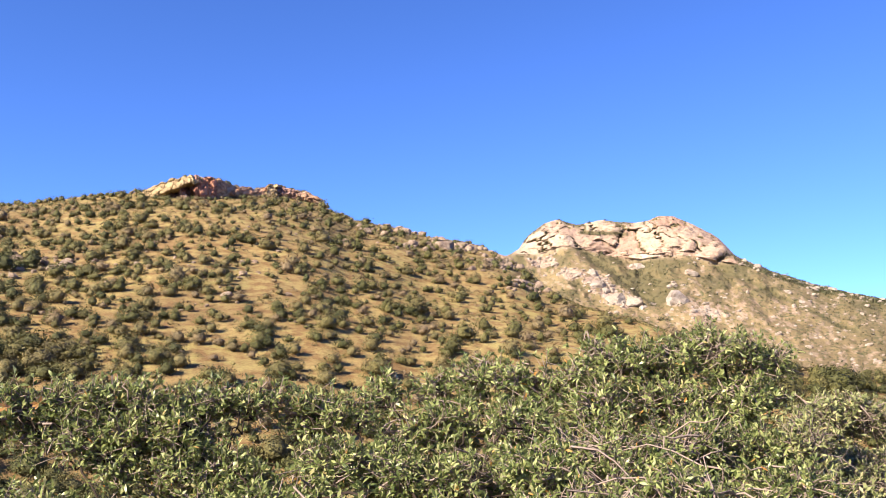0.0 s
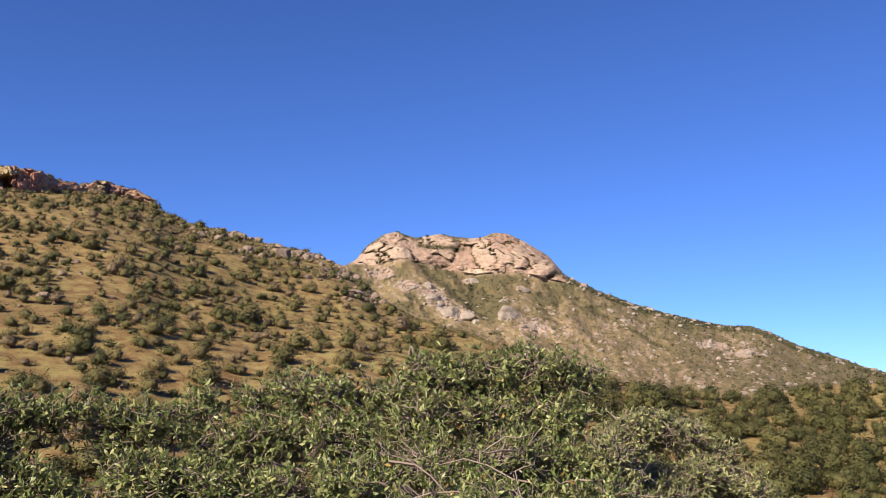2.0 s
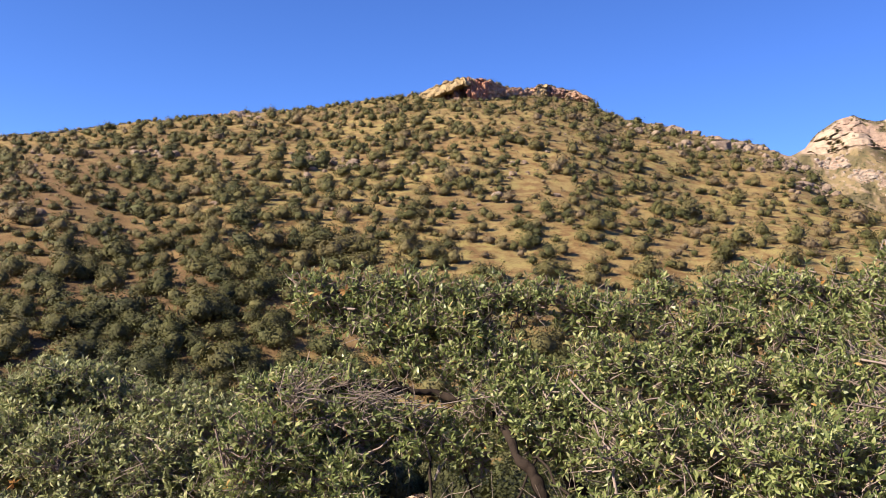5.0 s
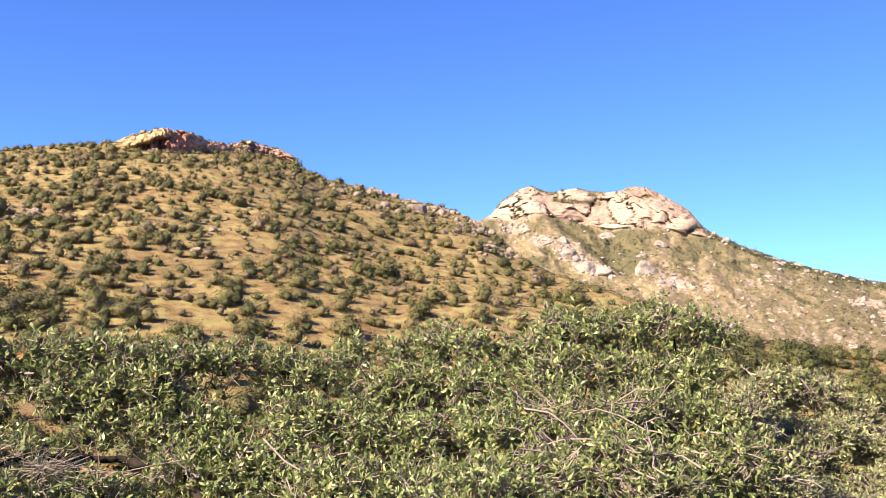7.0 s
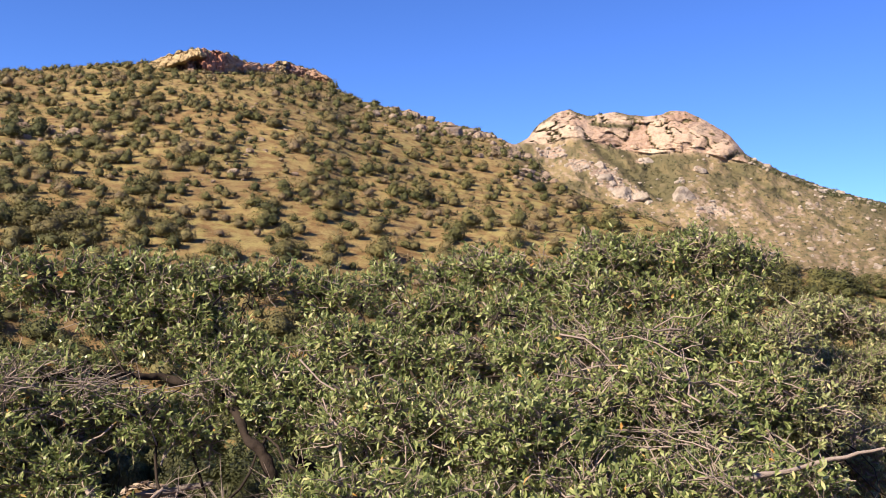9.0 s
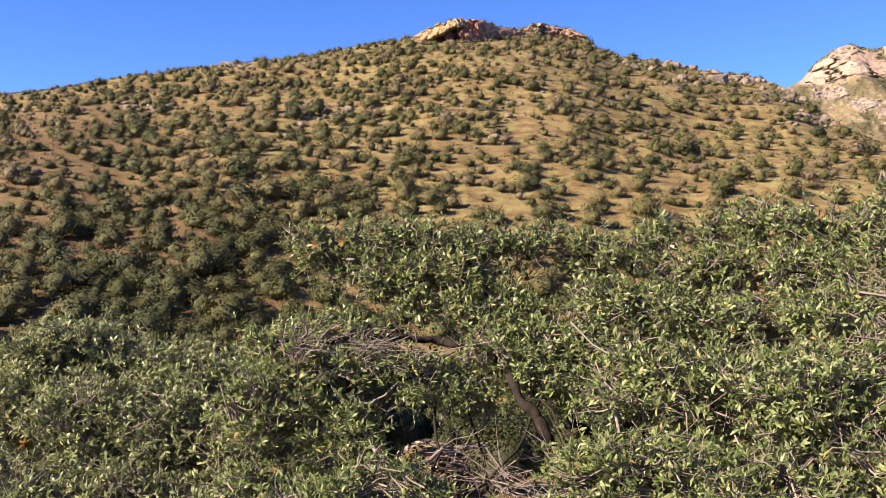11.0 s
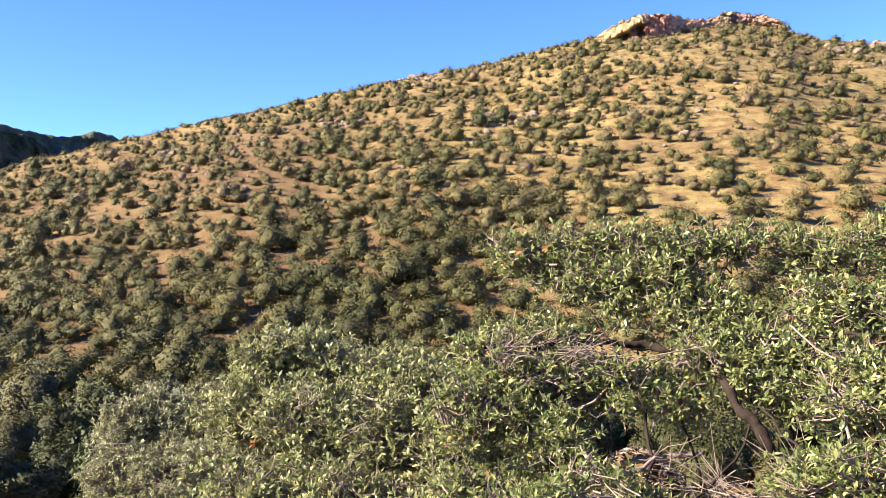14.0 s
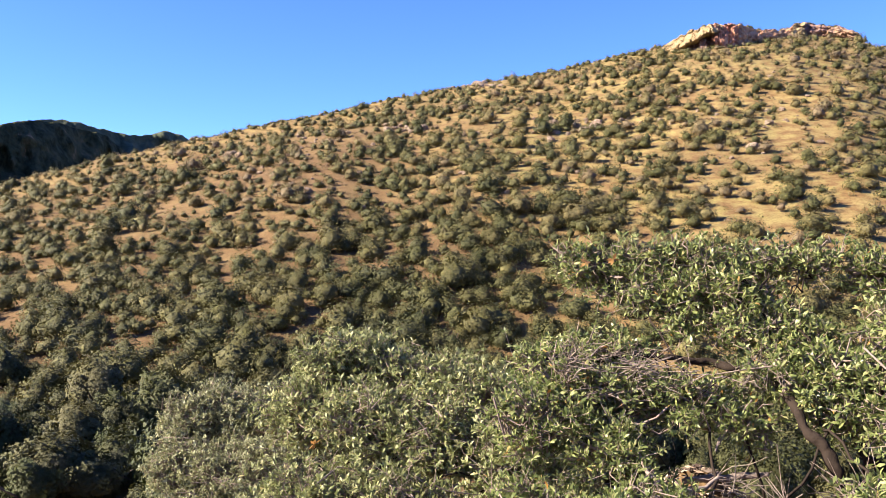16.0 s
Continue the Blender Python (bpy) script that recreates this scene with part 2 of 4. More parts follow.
ROCK_GREY = rock_material("weathered_grey_pink_rock", [(0.3, (0.21, 0.155, 0.115)), (0.5, (0.29, 0.215, 0.165)), (0.7, (0.37, 0.30, 0.24))], 0.5, lichen_at=0.66)
DEAD_WOOD = bark_material("weathered_dead_wood", (0.12, 0.09, 0.078), (0.27, 0.215, 0.19))
LEAF_DRY = foliage_material("yellow_green_leaf", [(0.0, (0.13, 0.15, 0.055)), (0.5, (0.22, 0.238, 0.10)), (0.9, (0.325, 0.325, 0.165)), (1.0, (0.38, 0.32, 0.17))], False, 0.3, 0.5)
ROCK_TAN = rock_material("tan_rock", [(0.3, (0.32, 0.19, 0.13)), (0.5, (0.43, 0.275, 0.19)), (0.7, (0.50, 0.36, 0.26))], lichen_at=0.58)
ROCK_YELLOW = rock_material("lichen_yellow_rock", [(0.3, (0.27, 0.19, 0.105)), (0.55, (0.42, 0.315, 0.18)), (0.75, (0.52, 0.42, 0.26))], lichen_at=0.58)
ROCK_RED = rock_material("rust_red_rock", [(0.3, (0.35, 0.15, 0.09)), (0.5, (0.48, 0.235, 0.15)), (0.7, (0.56, 0.35, 0.24))], lichen_at=0.70)
ROCK_ORANGE = rock_material("orange_tan_rock", [(0.3, (0.43, 0.235, 0.145)), (0.5, (0.56, 0.34, 0.22)), (0.7, (0.62, 0.45, 0.30))], lichen_at=0.68)
ROCK_DARK = rock_material("purple_brown_rock", [(0.3, (0.17, 0.095, 0.08)), (0.5, (0.28, 0.17, 0.145)), (0.68, (0.42, 0.31, 0.27))], lichen_at=0.72)
ROCK_PINK = rock_material("pale_granite", [(0.3, (0.28, 0.22, 0.175)), (0.5, (0.37, 0.31, 0.26)), (0.7, (0.46, 0.405, 0.355))], 0.12)

# ---------------------------------------------------------------- the ground: one sheet to the horizon
# crest of the near hill: azimuth, elevation seen from the path's middle, distance
CREST = [(-180, 9, 220), (-120, 7, 260), (-75, 1, 300), (-52, 0.4, 300), (-43.4, 2.6, 310), (-37.3, 4.5, 320), (-34, 5.35, 325), (-27.1, 6.9, 330),
         (-20, 8.45, 335), (-14.5, 9.5, 340), (-9, 10.25, 350), (-6.3, 10.85, 354), (-3.5, 11.35, 358), (0.2, 11.7, 362), (5, 11.6, 362), (8.2, 11.0, 360), (9.7, 10.35, 360),
         (12.6, 9.85, 360), (14.8, 9.25, 360), (18.4, 8.6, 345), (20.5, 7.6, 300), (22.5, 5.7, 250), (25.2, 4.5, 222), (29.3, 3.3, 200), (37.3, 0.8, 185), (44, 0.1, 200),
         (52.3, 1.0, 235), (58, 1.6, 235), (75, 2, 240), (120, 7, 220), (180, 9, 220)]
CREST = np.array(CREST)


def crest_of(az):
    return np.interp(az, CREST[:, 0], CREST[:, 1]), np.interp(az, CREST[:, 0], CREST[:, 2])


def profile(az, d):
    """Height of the bare terrain at an azimuth (array) and distance (array of the same shape)."""
    el, dc = crest_of(az)
    zc = EYE_Z + dc * np.tan(np.radians(el))
    back = step(70, 130, np.abs(az))
    near = np.interp(d, [0, 2, 4, 15, 40, 75], [0, -0.25, -1.1, -5.2, -12.8, -20.5])
    s = np.clip((d - 75) / (dc - 75), 0, 1)
    rise = -20.5 + (zc + 20.5) * (s + 0.06 * np.sin(np.pi * s))
    front = np.where(d < 75, near, rise)
    front = front + 2.2 * np.exp(-((d - 75) / 12.0) ** 2)
    over = np.interp((d - dc), [0, 15, 150, 330], [0, 1, 0.35, 0.0])
    after = np.where(d - dc < 15, zc - 0.12 * (d - dc), -20 + (zc - 2 + 20) * over)
    front = np.where(d > dc, after, front)
    behind = np.minimum(d * 0.16, 36.0) - 56 * step(260, 500, d)
    z = front * (1 - back) + behind * back
    x, y = d * np.sin(np.radians(az)), d * np.cos(np.radians(az))
    hill = step(55, 110, d) * (1 - step(0.8, 1.0, d / dc)) * (1 - back)
    z = z + hill * (2.6 * fbm(x / 62, y / 62, 0, 3, 3) + 0.6 * fbm(x / 14, y / 14, 0, 4, 9))
    z = z + step(0.98, 1.0, d / dc) * (1 - step(dc, dc + 40, d)) * (1 - back) * 0.6 * vnoise(x / 9, y / 9, 0, 5)
    gully = np.exp(-((az + 19.5 - (d - 190) * 0.012 + 1.2 * vnoise(d / 30, 0.3)) / 3.0) ** 2) * step(105, 150, d) * (1 - step(225, 262, d))
    z = z - 1.3 * gully
    spur = np.exp(-((az + 27 + (d - 200) * 0.03) / 5.0) ** 2) * step(110, 160, d) * (1 - step(230, 300, d))
    z = z + 2.0 * spur
    z = z + 1.83 * np.exp(-((x + 0.15) / 0.72) ** 2 - ((y - 4.5) / 0.55) ** 2)
    z = z + 0.12 * step(0.6, 3, d) * (1 - step(60, 90, d)) * fbm(x / 1.7, y / 1.7, 0, 3, 21)
    return z


AZ = np.concatenate([np.arange(-180, -60, 4.0), np.arange(-60, 68, 0.3), np.arange(68, 180, 4.0)])
DIST = np.concatenate([np.geomspace(0.4, 60, 60), np.linspace(61, 420, 140), np.geomspace(425, 4900, 26)])
GA, GD = np.meshgrid(AZ, DIST, indexing="ij")
GZ = profile(GA, GD)


def ground_at(x, y):
    """Height of the sheet under points, as built."""
    az, d = np.degrees(np.arctan2(x, y)), np.hypot(x, y)
    i = np.clip(np.searchsorted(AZ, az) - 1, 0, len(AZ) - 2)
    j = np.clip(np.searchsorted(DIST, d) - 1, 0, len(DIST) - 2)
    u = np.clip((az - AZ[i]) / (AZ[i + 1] - AZ[i]), 0, 1)
    v = np.clip((d - DIST[j]) / (DIST[j + 1] - DIST[j]), 0, 1)
    return (GZ[i, j] * (1 - u) + GZ[i + 1, j] * u) * (1 - v) + (GZ[i, j + 1] * (1 - u) + GZ[i + 1, j + 1] * u) * v


gx, gy = GD * np.sin(np.radians(GA)), GD * np.cos(np.radians(GA))
bare = np.clip(step(0.25, 0.6, fbm(gx / 24, gy / 24, 0, 3, 40)) * 0.5 + (1 - step(70, 150, GD)) * 0.6 + 0.5 * (1 - step(8, 14, GD)) + 0.75 * (1 - step(-22, -8, GA + 6 * fbm(gx / 40, gy / 40, 0, 3, 43))) * (1 - step(230, 320, GD)), 0, 1)
gv = np.stack([gx, gy, GZ], -1).reshape(-1, 3)
gv = np.vstack([gv, [[0, 0, 0]]])
fan = np.stack([np.full(len(AZ), len(gv) - 1), (np.arange(len(AZ)) + 1) % len(AZ) * len(DIST), np.arange(len(AZ)) * len(DIST)], -1)
ground = new("ground", mesh_of("ground", gv, [grid_faces(len(AZ), len(DIST), True)[:, ::-1], fan[:, ::-1]], GROUND, True, {"bare": np.append(bare.ravel(), 0.5)}))
tagged(ground, "dry golden grass hillside falling into a wooded valley", "ground", kind="structure")

# ---------------------------------------------------------------- the granite mountain
PEAK = np.array([(12, 3.0), (17, 6.0), (20.2, 8.0), (20.9, 8.4), (21.5, 9.24), (22.6, 10.04), (23.4, 10.3), (24.6, 9.9), (25.5, 10.03), (26.3, 10.17), (27.4, 9.97),
                 (28.5, 9.92), (29.1, 10.01), (29.8, 10.3), (30.7, 10.26), (31.9, 9.69), (33.4, 8.83), (34.4, 7.6), (36.3, 6.67), (38.8, 5.74), (40.6, 5.18),
                 (42.3, 4.77), (44.1, 4.39), (45.7, 4.33), (46.7, 4.01), (48.3, 3.2), (50.6, 2.42), (52.3, 1.76), (58, 0.4), (66, -0.8)])
CLIFF = np.array([(20.3, 8.1), (21, 8.1), (22.3, 8.05), (23.8, 8.5), (25.3, 8.3), (26.8, 7.9), (28.6, 7.6), (29.7, 7.65), (31.5, 7.75), (33.4, 7.3), (34.5, 7.15), (35, 6.9)])


def peak_surface(az, v):
    """Distance, elevation and masks on the mountain's front; v: 0 at the foot, 1 at the skyline."""
    top = np.interp(az, PEAK[:, 0], PEAK[:, 1]) + 0.03 * vnoise(az * 5, 0.5)
    foot = np.interp(az, CLIFF[:, 0], CLIFF[:, 1], left=0, right=0)
    inside = step(20.2, 20.9, az) * (1 - step(34.4, 35.0, az))
    foot = np.where(inside > 0, foot * inside + (top - 0.35) * (1 - inside), top - 0.35)
    el = -1.2 + (foot + 1.2) * np.clip(v / 0.62, 0, 1)
    el = np.where(v > 0.62, foot + (top - foot) * np.clip((v - 0.62) / 0.38, 0, 1), el)
    d = 780 + (1230 - 780) * np.clip(v / 0.62, 0, 1) ** 0.9
    w = np.clip((v - 0.62) / 0.38, 0, 1)
    d = np.where(v > 0.62, 1230 + 70 * (0.25 * w + 0.75 * w ** 3), d)
    return d, el, inside * step(0.6, 0.635, v)


PA = np.arange(12, 66, 0.11)
PV = np.concatenate([np.linspace(0, 0.62, 130)[:-1], np.linspace(0.62, 1, 90)])
ma, mv = np.meshgrid(PA, PV, indexing="ij")
md, me_, mcliff = peak_surface(ma, mv)
slab1, crack1, own1 = cells(ma * 0.55 + me_ * 0.3 + 0.5 * fbm(ma * 1.6, me_ * 2, 0, 3, 2), me_ * 1.0 - ma * 0.22 + 0.6 * fbm(ma * 1.3, me_ * 1.7, 0, 3, 8), 5)
cracked = step(-0.42, 0.08, vnoise(ma * 1.1, me_ * 1.5, 0, 85))
_, crack2, own2 = cells(ma * 2.2 + me_ * 0.6 + 0.5 * vnoise(ma * 3, me_ * 3, 0, 4), me_ * 3.0 - ma * 0.5, 11)
relief = mcliff * (9 * (own1 - 0.5) + 3 * (0.5 - slab1) - (2 + 6 * cracked) * (1 - step(0.0, 0.09, crack1)) + 2.2 * (own2 - 0.5) - 2.2 * (1 - step(0, 0.07, crack2)) * (1 - 0.6 * cracked)
                   + 9 * fbm(ma * 0.8, me_ * 1.1, 0, 2, 77) + 1.3 * fbm(ma * 6, me_ * 7, 0, 3, 79) - 14 * np.exp(-((ma - 27.2) / 1.5) ** 2) * (1 - step(8.9, 9.9, me_)))
edge = 1 - step(0.93, 1.0, mv)
relief = relief * (0.25 + 0.75 * edge)
# ravine between the two shoulders, ribs on the lower slopes
left_side, right_side = 24.4 + (8.6 - me_) * 1.2 + 0.3 * vnoise(ma, me_ * 2), 33.0 - (7.6 - me_) * 0.95 + 0.3 * vnoise(ma, me_ * 2, 0, 4)
bowl = step(-0.2, 0.5, ma - left_side) * step(-0.2, 0.8, right_side - ma) * step(4.3, 5.2, me_) * (1 - mcliff)
ravine = bowl * np.exp(-((ma - (left_side * 0.6 + right_side * 0.4)) / 1.1) ** 2)
ravine2 = np.exp(-((ma - left_side - 0.35) / 0.4) ** 2) * step(4.3, 5.0, me_) * (1 - step(8.3, 8.7, me_)) * (1 - mcliff)
slope = -7 * np.exp(-((me_ - (7.0 - (ma - 33.3) * 0.55)) / 0.2) ** 2) * step(32.8, 33.6, ma) * (1 - step(40.5, 42, ma)) + (1 - mcliff) * (18 * fbm(ma / 2.2 + me_ / 4, me_ / 3.0, 0, 4, 31) + 5 * fbm(ma * 2.2, me_ * 2.2, 0, 3, 33)) - 26 * ravine - 9 * ravine2
md2 = md - (relief + slope * step(0, 0.1, mv) * edge)
mz = EYE_Z + md * np.tan(np.radians(me_))
back_d = np.full((len(PA), 1), 1900.0)
mx, my = md2 * np.sin(np.radians(ma)), md2 * np.cos(np.radians(ma))
mpos = np.stack([mx, my, mz], -1)
backside = np.stack([back_d * np.sin(np.radians(ma[:, :1])), back_d * np.cos(np.radians(ma[:, :1])), back_d * 0 - 40], -1)
mpos = np.concatenate([mpos, backside], 1)
patch = np.zeros(ma.shape)
for pa, pe, ra, re in ((30.7, 5.05, 0.55, 0.42), (27.4, 4.95, 1.2, 0.42), (28.2, 7.25, 0.4, 0.22), (25.7, 6.3, 0.8, 0.6), (30.6, 5.95, 0.22, 0.25),
                       (31.5, 6.7, 0.45, 0.22), (24.3, 6.8, 0.9, 0.4), (26.6, 5.6, 0.8, 0.5), (32.5, 4.2, 1.4, 0.35), (45.3, 2.7, 0.8, 0.3), (43.5, 3.2, 0.9, 0.3), (22.5, 7.5, 1.0, 0.4)):
    q = np.hypot((ma - pa) / ra, (me_ - pe) / re) + 0.55 * fbm(ma * 3, me_ * 3, 0, 3, 51)
    patch = np.maximum(patch, 1 - step(0.75, 1.0, q))
speckle = np.maximum(np.exp(-((ma - 33.0) / 1.8) ** 2 - ((me_ - 4.1) / 0.9) ** 2), np.exp(-((ma - 45) / 2.0) ** 2 - ((me_ - 2.7) / 0.8) ** 2))
speckle = np.maximum(speckle, np.exp(-((ma - 38.5) / 2.5) ** 2 - ((me_ - 4.7) / 0.8) ** 2) * 0.7)
scatter = step(0.2 - 0.25 * speckle, 0.3 - 0.2 * speckle, fbm(ma * 4.6, me_ * 5.4, 0, 4, 61)) * (1 - mcliff) * (0.5 + 0.4 * speckle) * step(20, 22, ma)
rut_el = 7.0 - (ma - 33.3) * 0.55 + 0.15 * vnoise(ma * 1.2, 0.4)
rut = np.exp(-((me_ - rut_el) / 0.14) ** 2) * step(32.8, 33.6, ma) * (1 - step(40.5, 42, ma))
mrock = np.clip(mcliff * (1 - 0.85 * cracked * (1 - step(0.02, 0.08, crack1))) + patch + scatter * (1 - 0.7 * bowl), 0, 1)
ledge = np.exp(-((me_ - 9.38 + 0.05 * (ma - 26)) / 0.13) ** 2) * step(24.6, 25.0, ma) * (1 - step(27.6, 28.2, ma))
topknot = step(0.93, 0.99, mv + 0.03 * vnoise(ma * 3, 0.7)) * step(-0.1, 0.3, vnoise(ma * 1.3, 2.2)) * mcliff
mscrub = np.clip(0.85 * rut + 0.35 * step(-0.3, 0.3, me_ - rut_el) * step(33, 34, ma) * (1 - mcliff) + (0.6 + 0.4 * vnoise(ma * 1.9, me_ * 2.6, 0, 83)) * bowl + 0.35 * ravine + 0.8 * ravine2 + 0.95 * ledge + 0.8 * topknot + step(0.12, 0.3, fbm(ma * 1.1 + 4, me_ * 1.3, 0, 3, 71)) * (1 - mcliff) * step(4.4, 5.6, me_) * 0.8
                 + 0.9 * mcliff * cracked * (1 - step(0.02, 0.08, crack1)) * step(0.15, 0.3, own1)
                 + 0.85 * np.exp(-((ma - 42.0) / 1.2) ** 2 - ((me_ - 4.4) / 0.3) ** 2), 0, 1) * (1 - patch)
pad = lambda a: np.concatenate([a, a[:, -1:]], 1).ravel()
mountain = new("mountain", mesh_of("mountain", mpos.reshape(-1, 3), [grid_faces(len(PA), len(PV) + 1)[:, ::-1]], MOUNTAIN, True, {"rock": pad(mrock), "scrub": pad(mscrub), "tone": pad(own1 * mcliff + 0.5 * (1 - mcliff))}))
tagged(mountain, "pink granite mountain with twin domed summit and scrubby slopes", "mountain", kind="structure")


# ---------------------------------------------------------------- dark far ridges
def ridge(name, tops, dist, depth, mat, label, seed, turn):
    tops = np.array(tops)
    az = np.arange(tops[0, 0], tops[-1, 0], 0.1)
    v = np.linspace(0, 1, 40)
    a, w = np.meshgrid(az, v, indexing="ij")
    top = np.interp(a, tops[:, 0], tops[:, 1])
    h = dist * np.tan(np.radians(top)) * (1 + 0.012 * fbm(a * 2.2, 0 * a, 0, 3, seed))
    run = np.exp((a + 38) * turn)
    h = h * run
    d = dist * run - depth * (1 - w) + depth * 0.45 * fbm(a / 1.3 + w * 1.1, w * 3, 0, 5, seed) * np.sin(np.pi * np.clip(w * 0.96, 0, 1)) ** 0.5
    z = -30 + (h + 30) * w ** 0.85
    p = np.stack([d * np.sin(np.radians(a)), d * np.cos(np.radians(a)), z], -1)
    tail = p[:, -1:].copy()
    tail[..., :2] *= 1.3
    tail[..., 2] = -40
    p = np.concatenate([p, tail], 1)
    ob = new(name, mesh_of(name, p.reshape(-1, 3), [grid_faces(len(az), 41)[:, ::-1]], mat, True))
    return tagged(ob, label, "ridge", kind="structure")


def ridge_material(name, stops):
    m, n, l, b = material(name, 0.95, 0.05)
    l.new(ramp(n, l, noise_tex(n, l, 0.03, 6, 0.75), stops), b.inputs["Base Color"])
    bump(n, l, b, noise_tex(n, l, 0.05, 5, 0.7), 0.8, 15)
    return m


# near ridge: wooded tones lowered to near-black, part of its shade put into the colour
RIDGE = ridge_material("shaded_wooded_ridge", [(0.38, (0.012, 0.016, 0.010)), (0.52, (0.045, 0.05, 0.028)), (0.62, (0.07, 0.065, 0.04)), (0.70, (0.24, 0.17, 0.125))])
RIDGE_FAR = ridge_material("hazy_far_ridge", [(0.35, (0.05, 0.062, 0.045)), (0.65, (0.10, 0.11, 0.075))])
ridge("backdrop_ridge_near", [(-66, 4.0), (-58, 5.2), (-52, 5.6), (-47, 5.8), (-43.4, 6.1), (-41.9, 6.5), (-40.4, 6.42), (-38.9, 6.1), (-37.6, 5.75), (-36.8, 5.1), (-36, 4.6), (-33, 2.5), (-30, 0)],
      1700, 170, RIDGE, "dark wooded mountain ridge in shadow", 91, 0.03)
ridge("backdrop_ridge_far", [(-66, 3.0), (-55, 4.6), (-46, 6.0), (-42.5, 6.2), (-41, 6.62), (-40.1, 6.6), (-38.9, 6.35), (-37.3, 6.05), (-35.7, 5.83), (-34.3, 6.15), (-33.3, 5.9), (-31.5, 5.0), (-28, 2)],
      2700, 300, RIDGE_FAR, "bluish far mountain ridge with wooded top", 93, 0.016)


# ---------------------------------------------------------------- trees of the hill and valley
def ball(sub):
    bm = bmesh.new()
    bmesh.ops.create_icosphere(bm, subdivisions=sub, radius=1.0)
    v = np.array([q.co for q in bm.verts])
    f = np.array([[q.index for q in face.verts] for face in bm.faces])
    bm.free()
    return v, f


BALLS = {1: ball(1), 3: ball(3)}


def crown(r, leaves, size, width, height, base, lobes=9, heart=0, knobby=1.0):
    """A lumpy crown round a trunk's foot: a leafy mass of billows with loose leaf cards over and around it."""
    knobs = unit(r.normal(size=(lobes, 3)) + [0, 0, 0.45])
    lift = r.uniform(0.07, 0.21, lobes) * knobby
    core_r, kern = 0.35 - 0.1 * (knobby - 1), 0.075 / knobby
    squash = r.uniform(0.75, 1.0)

    def reach_of(w):
        return core_r + (lift * np.exp((w @ knobs.T - 1) / kern)).max(1, keepdims=True)

    def settle(q):
        q = q.copy()
        q[:, 2] = np.where(q[:, 2] < 0, q[:, 2] * 0.5, q[:, 2])
        return q * [width, width * squash, height * 1.7] + [0, 0, base + 0.2 * height]

    way = unit(r.normal(size=(leaves, 3)) + [0, 0, 0.3])
    p = settle(way * reach_of(way) * r.uniform(0.68 if heart else 0.6, 1.06, (leaves, 1)))
    n = unit(way * [1, 1, 1.3] + r.normal(size=(leaves, 3)) * 0.45)
    a = unit(np.cross(n, r.normal(size=(leaves, 3))))
    b = np.cross(n, a)
    s = size * r.uniform(0.6, 1.3, (leaves, 1))
    cards = np.stack([p + a * s, p - a * s * 0.5 + b * s * 0.8, p - a * s * 0.6 - b * s * 0.7], 1).reshape(-1, 3)
    soft = np.repeat(unit(way * [1, 1, 1.2] + 0.35 * n), 3, 0)
    tri = np.arange(leaves * 3).reshape(-1, 3)
    if not heart:
        return cards, tri, soft
    hv, hf = BALLS[heart]
    inner = settle(hv * reach_of(hv) * r.uniform(0.58, 0.76, (len(hv), 1)))
    flat = np.cross(inner[hf[:, 1]] - inner[hf[:, 0]], inner[hf[:, 2]] - inner[hf[:, 0]])
    bulge = np.zeros(hv.shape)
    for k in range(3):
        np.add.at(bulge, hf[:, k], flat)
    return np.concatenate([cards, inner]), np.concatenate([tri, hf + leaves * 3]), np.concatenate([soft, unit(bulge)])


class Pile:
    """Collects many crowns into one mesh."""

    def __init__(self):
        self.v, self.t, self.s, self.tint, self.n = [], [], [], [], 0

    def add(self, made, at, tint):
        v, t, soft = made
        self.s.append(soft)
        self.v.append(v + at)
        self.t.append(t + self.n)
        self.tint.append(np.full(len(v), tint))
        self.n += len(v)

    def mesh(self, name, mat):
        return mesh_of(name, np.concatenate(self.v), [np.concatenate(self.t)], mat, True, {"tint": np.concatenate(self.tint)}, np.concatenate(self.s))


# the outcrop on the crest: azimuth, elevation of its skyline and of its foot
CRAG_TOP = np.array([(-3.4, 11.45), (-2.6, 11.85), (-1.6, 12.4), (-0.6, 12.7), (0.4, 12.86), (1.2, 12.72), (2.0, 12.5), (2.9, 12.2), (4.2, 12.2), (4.6, 12.4), (5.1, 12.55), (5.9, 12.35), (6.5, 12.15), (7.2, 12.1), (8.2, 11.5)])
CRAG_FOOT = np.array([(-3.4, 11.2), (-2.2, 11.1), (0, 11.0), (1, 11.1), (2, 11.3), (2.8, 11.5), (4, 11.6), (5.7, 11.65), (7.2, 11.5), (8.2, 11.2)])
